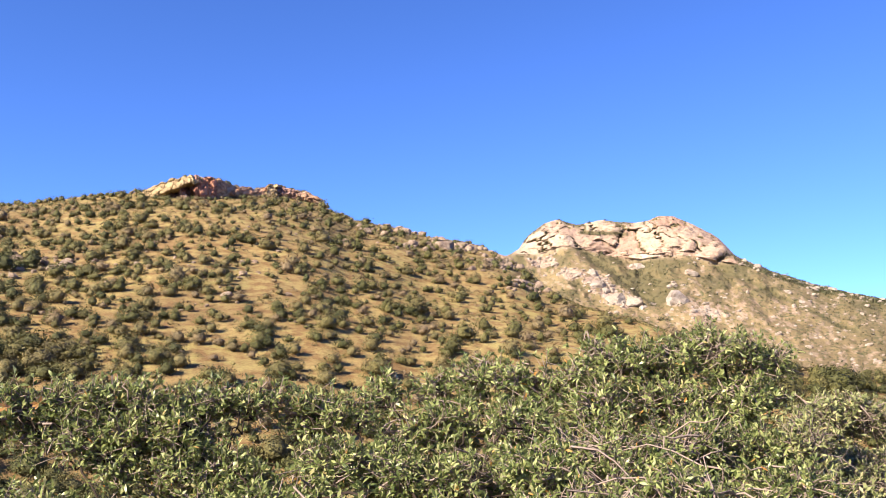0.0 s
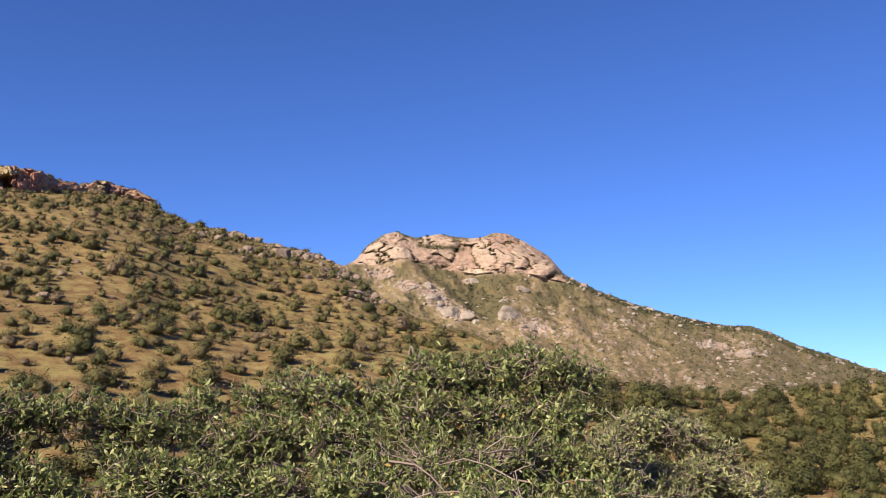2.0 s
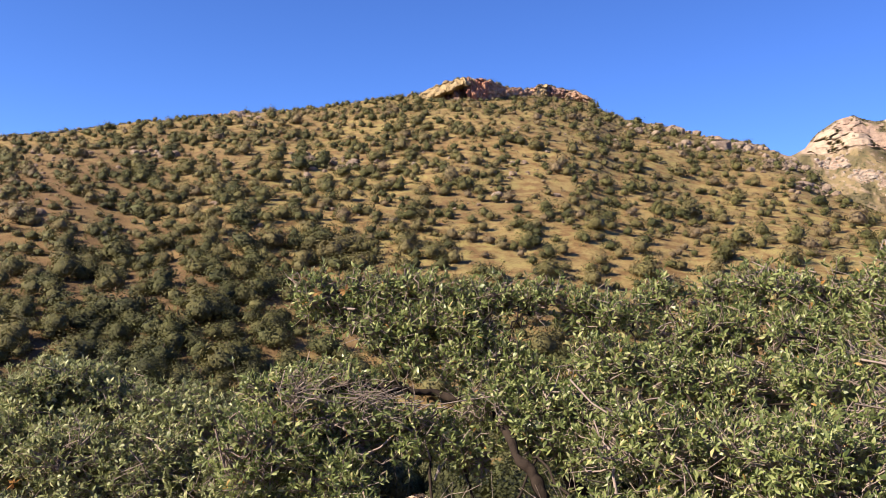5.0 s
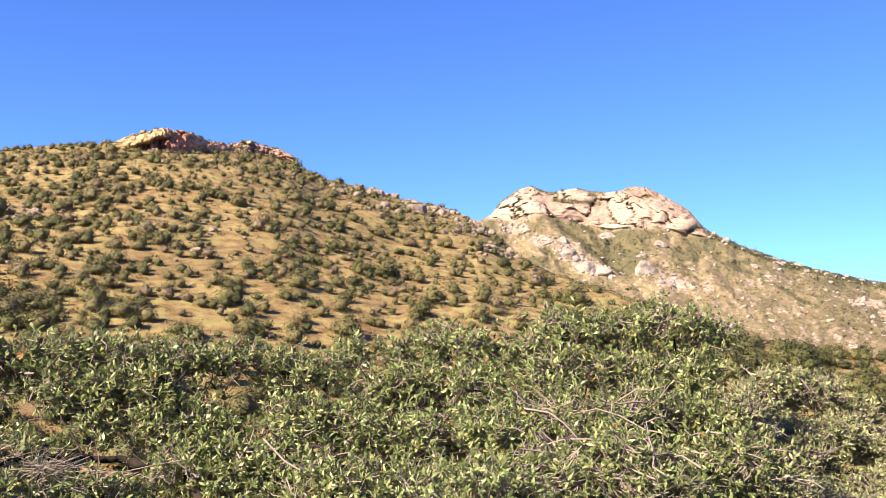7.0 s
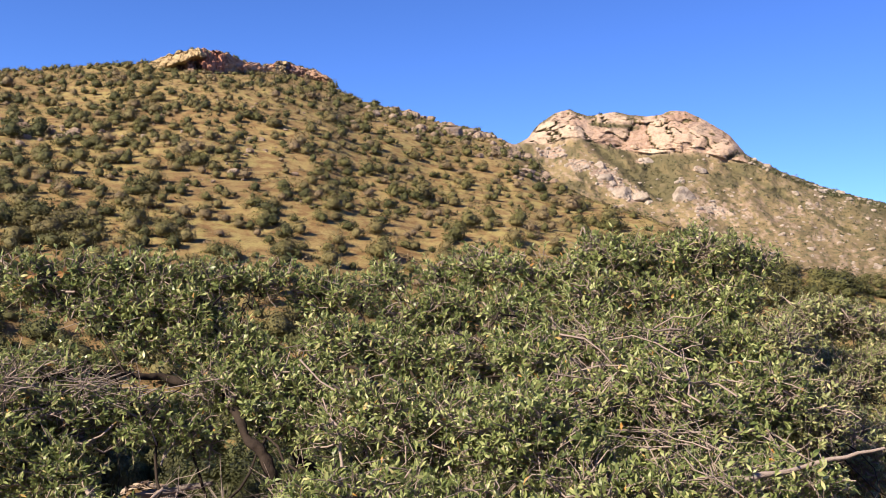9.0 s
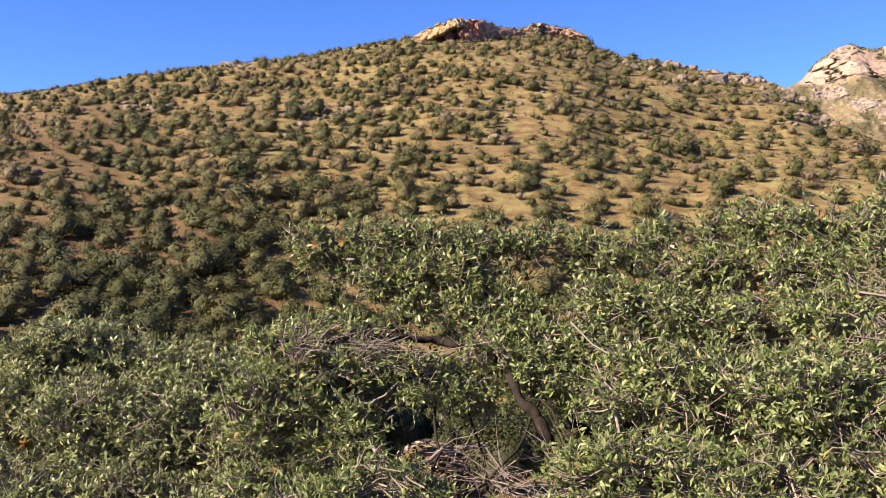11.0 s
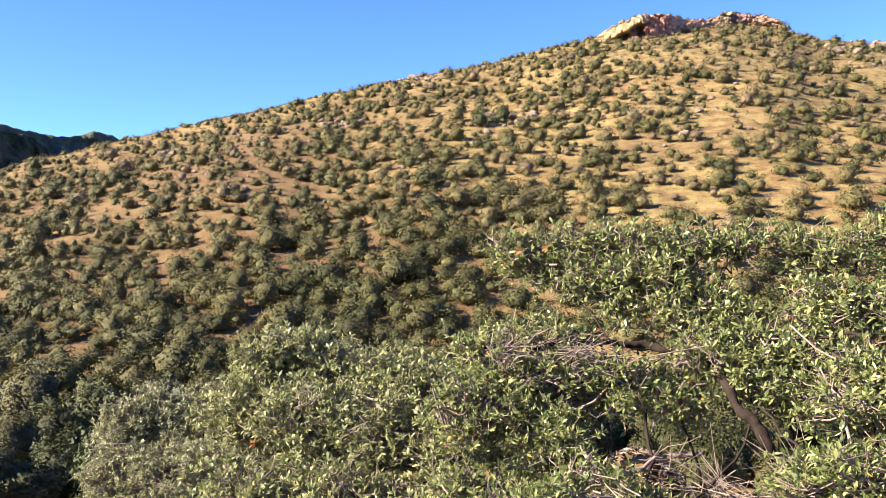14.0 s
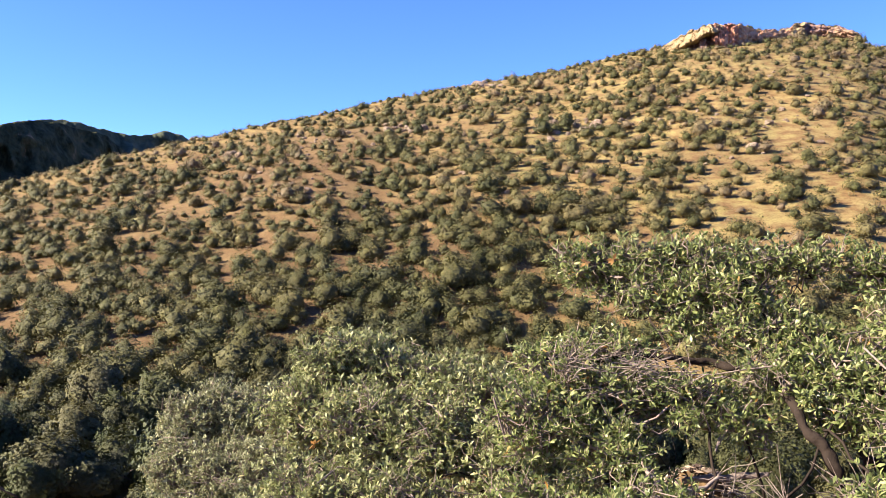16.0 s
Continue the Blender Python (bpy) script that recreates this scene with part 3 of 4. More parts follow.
# share of the slope hidden by crowns, by elevation (rows) and azimuth (columns)
COVER_AZ = (-50, -38, -28, -19.5, -12, -4, 4, 12, 20, 30, 37, 45)
COVER_EL = (-14, -6, -2, 1, 4, 7, 11)
COVER = ((0.90, 0.92, 0.92, 0.92, 0.90, 0.85, 0.80, 0.80, 0.80, 0.85, 0.90, 0.92),
         (0.90, 0.82, 0.78, 0.92, 0.93, 0.75, 0.60, 0.50, 0.50, 0.62, 0.84, 0.86),
         (0.82, 0.70, 0.56, 0.88, 0.85, 0.60, 0.50, 0.40, 0.40, 0.50, 0.84, 0.86),
         (0.72, 0.60, 0.46, 0.62, 0.62, 0.50, 0.45, 0.38, 0.35, 0.40, 0.82, 0.86),
         (0.60, 0.50, 0.44, 0.56, 0.52, 0.48, 0.47, 0.40, 0.32, 0.40, 0.82, 0.86),
         (0.50, 0.48, 0.46, 0.48, 0.48, 0.50, 0.50, 0.40, 0.30, 0.30, 0.50, 0.60),
         (0.50, 0.50, 0.50, 0.50, 0.50, 0.50, 0.45, 0.30, 0.25, 0.30, 0.50, 0.60))
TREE = 3.7


def cover_of(az, see):
    rows = np.stack([np.interp(az, COVER_AZ, row) for row in COVER])
    k = np.clip(np.interp(see, COVER_EL, np.arange(len(COVER_EL))), 0, len(COVER_EL) - 1.001)
    i = k.astype(int)
    j = np.arange(len(az))
    return rows[i, j] * (1 - (k - i)) + rows[i + 1, j] * (k - i)


def grove(az, see):
    """The dark grove in the gully."""
    return np.exp(-((az + 19.4 - 0.25 * (see - 5.3)) / 1.3) ** 2 - ((see - 5.0) / 1.5) ** 2)


def tree_spots():
    n = 90000
    az = rng.uniform(-50, 60, n)
    d = np.sqrt(rng.uniform(52 ** 2, 385 ** 2, n))
    el, dc = crest_of(az)
    x, y = d * np.sin(np.radians(az)), d * np.cos(np.radians(az))
    z = ground_at(x, y)
    see = np.degrees(np.arctan2(z - EYE_Z, d))
    rise = (ground_at(x * (1 + 3 / d), y * (1 + 3 / d)) - ground_at(x * (1 - 3 / d), y * (1 - 3 / d))) / 6
    shown = np.clip(np.sin(np.arctan(rise) - np.radians(see)), 0.07, 1)
    clump = fbm(x / 26, y / 26, 0, 3, 101)
    share = cover_of(az, see)
    share = np.clip(share * (1 + 0.45 * clump * (1 - share)) + 0.5 * grove(az, see), 0.02, 0.955)
    share = share + 0.13 * np.exp(-((az - 12 - (215 - d) * 0.06) / 1.3) ** 2) * step(150, 180, d) * (1 - step(320, 350, d))
    dens = (2.9 - 1.2 * step(0.6, 0.85, share)) * -np.log(1 - np.clip(share, 0, 0.955)) * shown / (0.36 * TREE ** 2)
    dens = np.maximum(dens, 0.03 * step(0.95, 0.985, d / dc) * (1 - step(20, 24, az)))
    dens = dens * (1 - 0.75 * (1 - step(62, 70, d)) * (1 - step(0, 30, az)))
    dens = np.where((az > -3.2) & (az < 8.2) & (see > np.interp(az, CRAG_FOOT[:, 0], CRAG_FOOT[:, 1]) - 0.1), 0, dens)
    keep = (d < dc * 1.004) & (rng.uniform(0, 1, n) < dens * (np.pi * (385 ** 2 - 52 ** 2) * 110 / 360 / n))
    x, y, z, d, az = (a[keep] for a in (x, y, z, d, az))
    grid, ok = {}, np.zeros(len(x), bool)
    for i in np.argsort(d):
        key = (int(x[i] // 1.7), int(y[i] // 1.7))
        if grid.get(key, 0) < 1:
            grid[key] = 1
            ok[i] = True
    return x[ok], y[ok], z[ok], d[ok], az[ok]


tx, ty, tz, td, taz = tree_spots()
order = np.argsort(td)
tx, ty, tz, td, taz = (a[order] for a in (tx, ty, tz, td, taz))
tsee = np.degrees(np.arctan2(tz - EYE_Z, td))
twood = np.clip(cover_of(taz, tsee) - 0.45, 0, 0.5) * 2
twood = np.maximum(twood, grove(taz, tsee))
tsize = np.clip(rng.lognormal(math.log(TREE * 0.93), 0.3, len(tx)), 1.9, 7.0) * (0.92 + 0.2 * twood)
tsize = np.where(td > crest_of(taz)[1] * 0.97, np.minimum(tsize, 3.4), tsize)

# the nearest stand as trees of their own
def tree_kind(seeds, mat, tall, lobes):
    made = []
    for seed in seeds:
        r = np.random.default_rng(seed)
        h = r.uniform(0.72, 0.95) * tall
        v, t, soft = crown(r, 9000, 0.0225, 1.05, h * 0.62, 0.16, lobes, 3, 1.4)
        crown_mesh = mesh_of("crown", v, [t], mat, True, None, soft)
        paths, radii = [], []
        for b in range(5):
            tip = np.array([*(r.normal(size=2) * 0.22), 0.14 + h * r.uniform(0.2, 0.42)])
            t = np.linspace(0, 1, 6)[:, None]
            path = tip * t ** [1.5, 1.5, 1] + r.normal(size=(6, 3)) * 0.015 * t
            path[0] = [0, 0, -0.06]
            paths.append(path)
            radii.append(np.linspace(0.034, 0.008, 6))
        v, f = tubes(paths, radii, 6)
        made.append((crown_mesh, mesh_of("trunk", v, [f], BARK, True)))
    return made


oak_kind, juniper_kind = tree_kind(range(200, 208), OAK_NEAR, 1.0, 26), tree_kind(range(210, 214), JUNIPER, 1.2, 20)
NEAR_TREES = 600
for i in range(min(NEAR_TREES, len(tx))):
    juniper = i % 2 == 1
    kind = juniper_kind if juniper else oak_kind
    crown_mesh, trunk_mesh = kind[(i // 2) % len(kind)]
    tree = new("juniper_tree" if juniper else "oak_tree")
    s = tsize[i] * rng.uniform(0.85, 1.2) * (0.85 if juniper else 1.0)
    tree.matrix_world = pose(tx[i], ty[i], tz[i] - 0.05, rng.normal() * 4, rng.normal() * 4, rng.uniform(0, 360)) @ Matrix.Diagonal((s, s * rng.uniform(0.8, 1.2), s * rng.uniform(0.95, 1.35), 1))
    part("crown", crown_mesh, tree)
    part("trunk", trunk_mesh, tree)
    if juniper:
        tagged(tree, "dark green bushy juniper among the valley oaks", "tree", "valley junipers")
    else:
        tagged(tree, "grey-green evergreen oak growing in the grassy valley", "tree", "valley oaks")

pile, stems = Pile(), []
for i in range(NEAR_TREES, len(tx)):
    n = int(np.clip(230 * (200 / td[i]) ** 1.3 * (tsize[i] / 3.7), 80, 600))
    made = crown(rng, n, 0.040 * tsize[i] * (td[i] / 200) ** 0.55, tsize[i], tsize[i] * rng.uniform(0.45, 0.72), tsize[i] * 0.05, 14, 1, 1.2)
    pile.add(made, [tx[i], ty[i], tz[i]], rng.uniform() ** 1.15 * (1 - 0.55 * twood[i]))
    stems.append(np.linspace([tx[i], ty[i], tz[i] - 0.3], [tx[i] + rng.normal() * 0.3, ty[i], tz[i] + tsize[i] * 0.4], 2))
far_oaks = new("hillside_oaks", pile.mesh("hillside_oaks", OAKS))
tagged(far_oaks, "scattered grey-green oaks and mesquite over the dry hill", "trees", kind="stuff")
v, f = tubes(stems, np.tile([0.15, 0.07], (len(stems), 1)), 3)
tagged(new("hillside_oak_trunks", mesh_of("hillside_oak_trunks", v, [f], BARK)), "dark trunks of the hillside oaks", "trees", kind="stuff")

# low scrub tufts between the trees
n = 8000
az, d = rng.uniform(-55, 40, n), np.sqrt(rng.uniform(120 ** 2, 370 ** 2, n))
d = np.minimum(d, crest_of(az)[1])
x, y = d * np.sin(np.radians(az)), d * np.cos(np.radians(az))
z = ground_at(x, y)
pile = Pile()
for i in range(n):
    s = rng.uniform(0.8, 2.3)
    pile.add(crown(rng, 26, 0.10 * s, s, s * 0.5, -0.05, 4), [x[i], y[i], z[i]], rng.uniform(0.5, 1.0))
tagged(new("hillside_scrub", pile.mesh("hillside_scrub", OAKS)), "small brownish shrubs dotted over the dry grass", "shrubs", kind="stuff")

# scrub on the granite mountain
weight = ((mscrub * 2.0 + 0.45 * (1 - mcliff) + 0.02) * step(0.15, 0.25, mv) * step(20.5, 22, ma)).ravel()
idx = rng.choice(ma.size, 15000, p=weight / weight.sum())
pile = Pile()
for p in mpos[:, :-1].reshape(-1, 3)[idx]:
    s = rng.lognormal(math.log(3.0), 0.35)
    pile.add(crown(rng, 12, 0.18 * s, s, s * 0.6, -0.1 * s, 3), p, rng.uniform())
tagged(new("mountain_scrub", pile.mesh("mountain_scrub", SCRUB)), "dark scrub oak clumps on the granite mountain", "shrubs", kind="stuff")


# ---------------------------------------------------------------- rocks
def rock_shape(seed, sub=3, rough=0.28):
    """A broken boulder about one metre across."""
    bm = bmesh.new()
    bmesh.ops.create_icosphere(bm, subdivisions=sub, radius=0.5)
    v = np.array([q.co for q in bm.verts])
    f = np.array([[q.index for q in face.verts] for face in bm.faces])
    bm.free()
    r = np.random.default_rng(seed)
    for _ in range(9):
        n = unit(r.normal(size=3))
        over = v @ n - r.uniform(0.27, 0.4)
        v = v - np.where(over > 0, over, 0)[:, None] * n * 0.9
    o = r.uniform(0, 50, 3)
    v = v * (1 + rough * fbm(v[:, 0] * 3 + o[0], v[:, 1] * 3 + o[1], v[:, 2] * 3 + o[2], 4, seed)[:, None])
    return v, f


shapes = [rock_shape(300 + i) for i in range(8)]
small = [rock_shape(320 + i, 2) for i in range(8)]


def on_hill(az, el, back=0.0):
    """The place on the near hill at an azimuth and elevation as seen from the path."""
    dd = np.linspace(90, 400, 1200)
    a = np.full(dd.shape, float(az))
    e = np.degrees(np.arctan2(ground_at(dd * np.sin(np.radians(a)), dd * np.cos(np.radians(a))) - EYE_Z, dd))
    j = np.argmax(e >= el) if (e >= el).any() else np.argmax(e)
    dd = dd[j] + back
    x, y = dd * math.sin(radians(az)), dd * math.cos(radians(az))
    return np.array([x, y, float(ground_at(np.array([x]), np.array([y]))[0])])


foot_az = np.linspace(-3.4, 8.2, 12)
foot_d = np.array([np.hypot(*on_hill(a, np.interp(a, CRAG_FOOT[:, 0], CRAG_FOOT[:, 1]))[:2]) for a in foot_az])
foot_d = np.convolve(np.pad(foot_d, 2, "edge"), np.ones(5) / 5, "valid")
outcrop = new("rock_outcrop")
outcrop.matrix_world = Matrix.Translation(on_hill(2, 11.0))
outcrop_at = np.array(outcrop.matrix_world.translation)


def crag(name, a0, a1, low, high, back, bulge, mat, seed, label="", tilt=0.6, low_end=None):
    """One face of the outcrop; low and high: 0 at its foot, 1 at its skyline; back: metres it stands back."""
    az = np.arange(a0, a1 + 0.001, 0.05)
    w = np.concatenate([[low], np.linspace(low, high, 34), [high, high]])
    a, v = np.meshgrid(az, w, indexing="ij")
    if low_end is not None:
        rim = low + (low_end - low) * (a - a0) / (a1 - a0)
        v = rim + (v - low) / (high - low) * (high - rim)
    if low > 0:
        v = v + 0.16 * vnoise(a * 1.6, 0.5, 0, seed) * (high - v) / (high - low)
    a = a + 0.22 * vnoise(v * 3.5, 1.5, 0, seed + 9) + 0.08 * vnoise(v * 11, 2.5, 0, seed + 9)
    lo, hi = np.interp(a, CRAG_FOOT[:, 0], CRAG_FOOT[:, 1]) - 0.15, np.interp(a, CRAG_TOP[:, 0], CRAG_TOP[:, 1]) + 0.09 * vnoise(a * 4, 0.3, 0, seed)
    d = np.interp(a, foot_az, foot_d) + back
    z = EYE_Z + (lo + (hi - lo) * v) / 1.0 * np.pi / 180 * d * 1.015
    f1, gap, own = cells(a * 1.5 + 0.5 * v * tilt + 0.4 * vnoise(a * 3, v * 4, 0, seed), v * 2.7 - a * tilt + 0.3 * vnoise(a * 4, v * 3, 0, seed + 3), seed)
    g1, gap2, own2 = cells(a * 4.0 + v * tilt, v * 7.5 - a * 2.4 * tilt, seed + 5)
    out = bulge * (1.6 * (own - 0.5) + 1.2 * (0.5 - f1) - 0.6 * (1 - step(0, 0.08, gap)) + 0.5 * (own2 - 0.5) - 0.2 * (1 - step(0, 0.1, gap2)) + 0.8 * fbm(a * 5, v * 5, 0, 3, seed))
    out = out - bulge * 1.4 * (step(a0, a0 + 0.2, a) * (1 - step(a1 - 0.2, a1, a)) < 0.5) + 2.2 * np.sin(np.pi * np.clip((v - low) / (high - low), 0, 1)) - 5 * v
    d = d - out
    d[:, 0] += 9
    d[:, -2] += 4
    d[:, -1] += 12
    z[:, -1] -= 4.5
    p = np.stack([d * np.sin(np.radians(a)), d * np.cos(np.radians(a)), z], -1) - outcrop_at
    part(name, mesh_of(name, p.reshape(-1, 3), [grid_faces(len(az), len(w))[:, ::-1]], mat), outcrop, label)


crag("slab", -3.4, -1.9, 0.0, 0.98, 0.4, 0.9, ROCK_YELLOW, 401, "lichen-yellow slanting slab", -0.9)
crag("cap", -3.1, 0.35, 0.1, 1.0, -2.6, 1.1, ROCK_YELLOW, 402, "pale overhanging cap rock", -0.9, 0.8)
crag("overhang_wall", -2.3, 0.1, -0.1, 0.95, 5.0, 1.5, ROCK_DARK, 403, "purple-brown shaded wall under the overhang", 0.9)
crag("rib", -1.0, -0.35, -0.1, 0.72, 1.6, 1.2, ROCK_DARK, 409, "", 0.6)
crag("red_face", -0.1, 1.5, -0.1, 1.0, -1.6, 1.6, ROCK_RED, 404, "rust-red rock face", -0.8)
crag("orange_face", 1.3, 2.9, -0.1, 1.0, -1.2, 1.5, ROCK_ORANGE, 405, "orange-tan rock face", -0.7)
crag("tan_block", 2.6, 4.6, -0.1, 1.0, 0.0, 1.4, ROCK_ORANGE, 406, "", 0.8)
crag("yellow_block", 4.4, 5.3, -0.1, 1.0, -0.6, 1.2, ROCK_YELLOW, 407, "", -0.7)
crag("brown_block", 4.9, 6.5, 0.0, 0.95, 2.2, 1.2, ROCK_DARK, 410, "", 0.7)
crag("low_block", 6.3, 8.2, 0.0, 0.95, 1.4, 1.2, ROCK_TAN, 408, "", 0.7)
pile = Pile()
for k in range(110):
    a, front = rng.uniform(-3.2, 8.2), k % 2
    if not front and (a < 1.5 or 4.4 < a < 5.4) and rng.uniform() < 0.6:
        a = rng.choice([3.0, 3.6, 4.2, 5.8, 6.8]) + rng.normal() * 0.25
    dd = np.interp(a, foot_az, foot_d) + (rng.uniform(-9, -3.5) if front else rng.uniform(6.5, 9))
    at = np.array([dd * math.sin(radians(a)), dd * math.cos(radians(a))])
    zz = float(ground_at(at[:1], at[1:])[0]) if front else EYE_Z + dd * math.tan(radians(np.interp(a, CRAG_TOP[:, 0], CRAG_TOP[:, 1]) - 0.3))
    wide = rng.uniform(1.8, 3.6)
    pile.add(crown(rng, 130, 0.045 * wide, wide, wide * 0.5, 0, 9, 1), [*at, zz], rng.uniform())
tagged(new("outcrop_scrub", pile.mesh("outcrop_scrub", OAKS)), "small dark scrub oaks rooted on and before the outcrop", "shrubs", kind="stuff")
tagged(outcrop, "rust-red and yellow rock outcrop with a dark overhang on the hilltop", "rock")

# loose rocks of the hill: azimuth, elevation, spread in degrees, number, size
v_all, f_all, count = [], [], 0
for az, el, sa, se, num, size in ((-9.0, 6.7, 1.5, 0.5, 60, 1.2), (-14.6, 9.3, 1.3, 0.1, 36, 1.2), (9.8, 8.6, 0.3, 0.2, 5, 2.4), (12.5, 9.6, 2.2, 0.3, 60, 1.5), (16.5, 8.5, 2.2, 0.3, 100, 1.6),
                                  (19.8, 7.5, 1.2, 0.4, 70, 1.6), (21.5, 6.2, 1.0, 0.5, 40, 1.5), (-30.2, 4.7, 0.5, 0.2, 18, 1.2), (-19.5, 6.6, 0.9, 0.3, 18, 1.3), (-24, 6.0, 2.5, 0.6, 16, 1.2),
                                  (0, 7, 12, 3.0, 90, 0.9), (-25, 4, 9, 2.5, 60, 0.8)):
    for _ in range(num):
        p = on_hill(az + rng.normal() * sa * 0.6, el + rng.normal() * se * 0.6)
        v, f = small[rng.integers(0, 8)]
        s = size * rng.lognormal(0, 0.4)
        m = np.array(Euler(rng.uniform(0, 6.28, 3)).to_matrix())
        v_all.append((v @ m.T) * s * np.array([1.2, 1.2, 0.9]) + p + [0, 0, 0.12 * s])
        f_all.append(f + count)
        count += len(v)
tagged(new("hillside_boulders", mesh_of("hillside_boulders", np.concatenate(v_all), [np.concatenate(f_all)], ROCK_GREY)), "tan boulders half buried in the dry hillside", "boulders", kind="stuff")

v_all, f_all, count = [], [], 0
weight = ((patch * 1.5 + scatter * 0.5) * step(20.5, 21.5, ma)).ravel()
for p in mpos[:, :-1].reshape(-1, 3)[rng.choice(ma.size, 1900, p=weight / weight.sum())]:
    v, f = small[rng.integers(0, 8)]
    s = rng.lognormal(math.log(2.9), 0.5)
    m = np.array(Euler(rng.uniform(0, 6.28, 3)).to_matrix())
    v_all.append((v @ m.T) * s * np.array([1.2, 1.2, 0.9]) + p)
    f_all.append(f + count)
    count += len(v)
# the large blocks that stand out: azimuth, elevation, width, height, tan or white
for k, (a, e, wide, tall) in enumerate(((30.85, 4.95, 27, 20), (28.45, 7.2, 17, 9), (31.75, 6.55, 15, 8), (30.4, 5.8, 10, 7), (27.0, 5.0, 30, 17), (28.3, 4.75, 24, 13), (25.6, 6.7, 17, 14), (25.9, 6.0, 20, 13))):
    i = np.argmin((ma - a) ** 2 + (me_ - e) ** 2 + 99 * (mv > 0.6))
    v, f = shapes[k % 8]
    p = mpos[:, :-1].reshape(-1, 3)[i]
    v_all.append(v * np.array([wide, wide * 0.8, tall]) * 1.15 + p)
    f_all.append(f + count)
    count += len(v)
tagged(new("mountain_boulders", mesh_of("mountain_boulders", np.concatenate(v_all), [np.concatenate(f_all)], ROCK_PINK)), "pale pink granite blocks on the mountain slope", "boulders", kind="stuff")


# ---------------------------------------------------------------- the shrubs before the path
def spot(az, el, d):
    return np.array(way_of(az, el)) * d + [0, 0, EYE_Z]


ONE_LEAF = mesh_of("leaf", [(0, 0, 0), (0.8, 0.3, 0.02), (1, 0.6, 0.03), (0.35, 0.95, -0.06), (0, 1, -0.08), (-0.35, 0.95, -0.06), (-1, 0.6, 0.03), (-0.8, 0.3, 0.02)],
                   [np.array([[0, 7, 1], [5, 4, 3]]), np.array([[7, 6, 2, 1], [6, 5, 3, 2]])], LEAF_SINGLE)


def shrub(label, foot, lumps, leaf, twigs, leaf_len, seed, per=7, bare_share=0.10, limb=0.045, twig_r=0.0030, wood=None, withered=(), singles=0):
    """A shrub oak. lumps: azimuth, elevation, distance, half width, half height of each leafy mass."""
    r = np.random.default_rng(seed)
    twigs, leaf_len = int(twigs * 2.0), leaf_len * 0.74
    bush = new("oak_shrub")
    fx, fy = foot
    foot = np.array([fx, fy, float(ground_at(np.array([fx]), np.array([fy]))[0]) - 0.05])
    bush.matrix_world = Matrix.Translation(foot)
    lumps = np.array(lumps)
    cen = np.array([spot(a, e, d) for a, e, d, _, _ in lumps]) - foot
    half = np.stack([lumps[:, 3], lumps[:, 3], lumps[:, 4]], 1)
    # limbs
    t = np.linspace(0, 1, 12)[:, None]
    paths, radii = [], []
    reach = np.linalg.norm(cen, axis=1)
    for i, c in enumerate(cen):
        lower = [k for k in range(len(cen)) if reach[k] < reach[i] * 0.93]
        near = min(lower, key=lambda k: np.linalg.norm(cen[k] - c)) if lower else None
        begin = np.zeros(3) if near is None else cen[near]
        p = begin + (c - begin) * np.concatenate([t ** 1.1, t ** 1.1, t ** 0.9], 1)
        wob = np.cumsum(r.normal(size=(12, 3)) * 0.022, 0) * np.sin(np.pi * t)
        paths.append(p + wob)
        wide = limb * (0.14 + 0.62 * (1 - reach[i] / reach.max())) * r.uniform(0.7, 1.1)
        radii.append(np.linspace(wide * 0.8, wide * 0.35 + 0.002, 12))
    v, f = tubes(paths, radii, 7)
    part("trunk", mesh_of("trunk", v, [f], BARK_BLACK, True), bush, "dark crooked stems")
    paths = np.array(paths)
    # twigs
    vol = half[:, 0] ** 2 * half[:, 2]
    sprays = max(twigs // 8, 8)
    of = r.choice(len(lumps), sprays, p=(vol ** 0.63) / (vol ** 0.63).sum())
    out = unit(r.normal(size=(sprays, 3)) + [0, 0, 0.15])
    hub = cen[of] + out * half[of] * (r.uniform(0.12, 1.0, (sprays, 1)) ** 0.45) * r.uniform(0.8, 1.08, (sprays, 1))
    root = cen[of] + r.normal(size=(sprays, 3)) * half[of] * 0.35
    fork = hub + (root - hub) * r.uniform(0.35, 0.8, (sprays, 1)) - [0, 0, 0.02]
    k4 = np.linspace(0, 1, 5)[None, :, None]
    bend = unit(r.normal(size=(sprays, 1, 3))) * np.linalg.norm(hub - root, axis=1)[:, None, None] * r.uniform(0, 0.22, (sprays, 1, 1))
    stem = root[:, None] + (hub - root)[:, None] * k4 + bend * np.sin(np.pi * k4) + np.cumsum(r.normal(size=(sprays, 5, 3)) * 0.02, 1)
    v0, f0 = tubes(stem, twig_r * r.uniform(0.7, 1.5, (sprays, 1)) * np.linspace(1.3, 0.6, 5)[None, :], 4)
    pick = r.integers(0, sprays, twigs)
    loose = 1.7 if bare_share > 1 else 1.0
    end = hub[pick] + r.normal(size=(twigs, 3)) * [0.046 * loose, 0.046 * loose, 0.036 * loose ** 0.6]
    start = fork[pick] + r.normal(size=(twigs, 3)) * 0.012 * loose ** 1.8
    gone = r.uniform(size=twigs) < bare_share
    s = np.linspace(0, 1, 3)[None, :, None]
    sag = np.stack([r.normal(size=twigs) * 0.018, r.normal(size=twigs) * 0.018, r.normal(size=twigs) * 0.015 - 0.015], 1)[:, None]
    tp = start[:, None] + (end - start)[:, None] * s + sag * np.sin(np.pi * s) + np.cumsum(r.normal(size=(twigs, 3, 3)) * 0.008, 1)
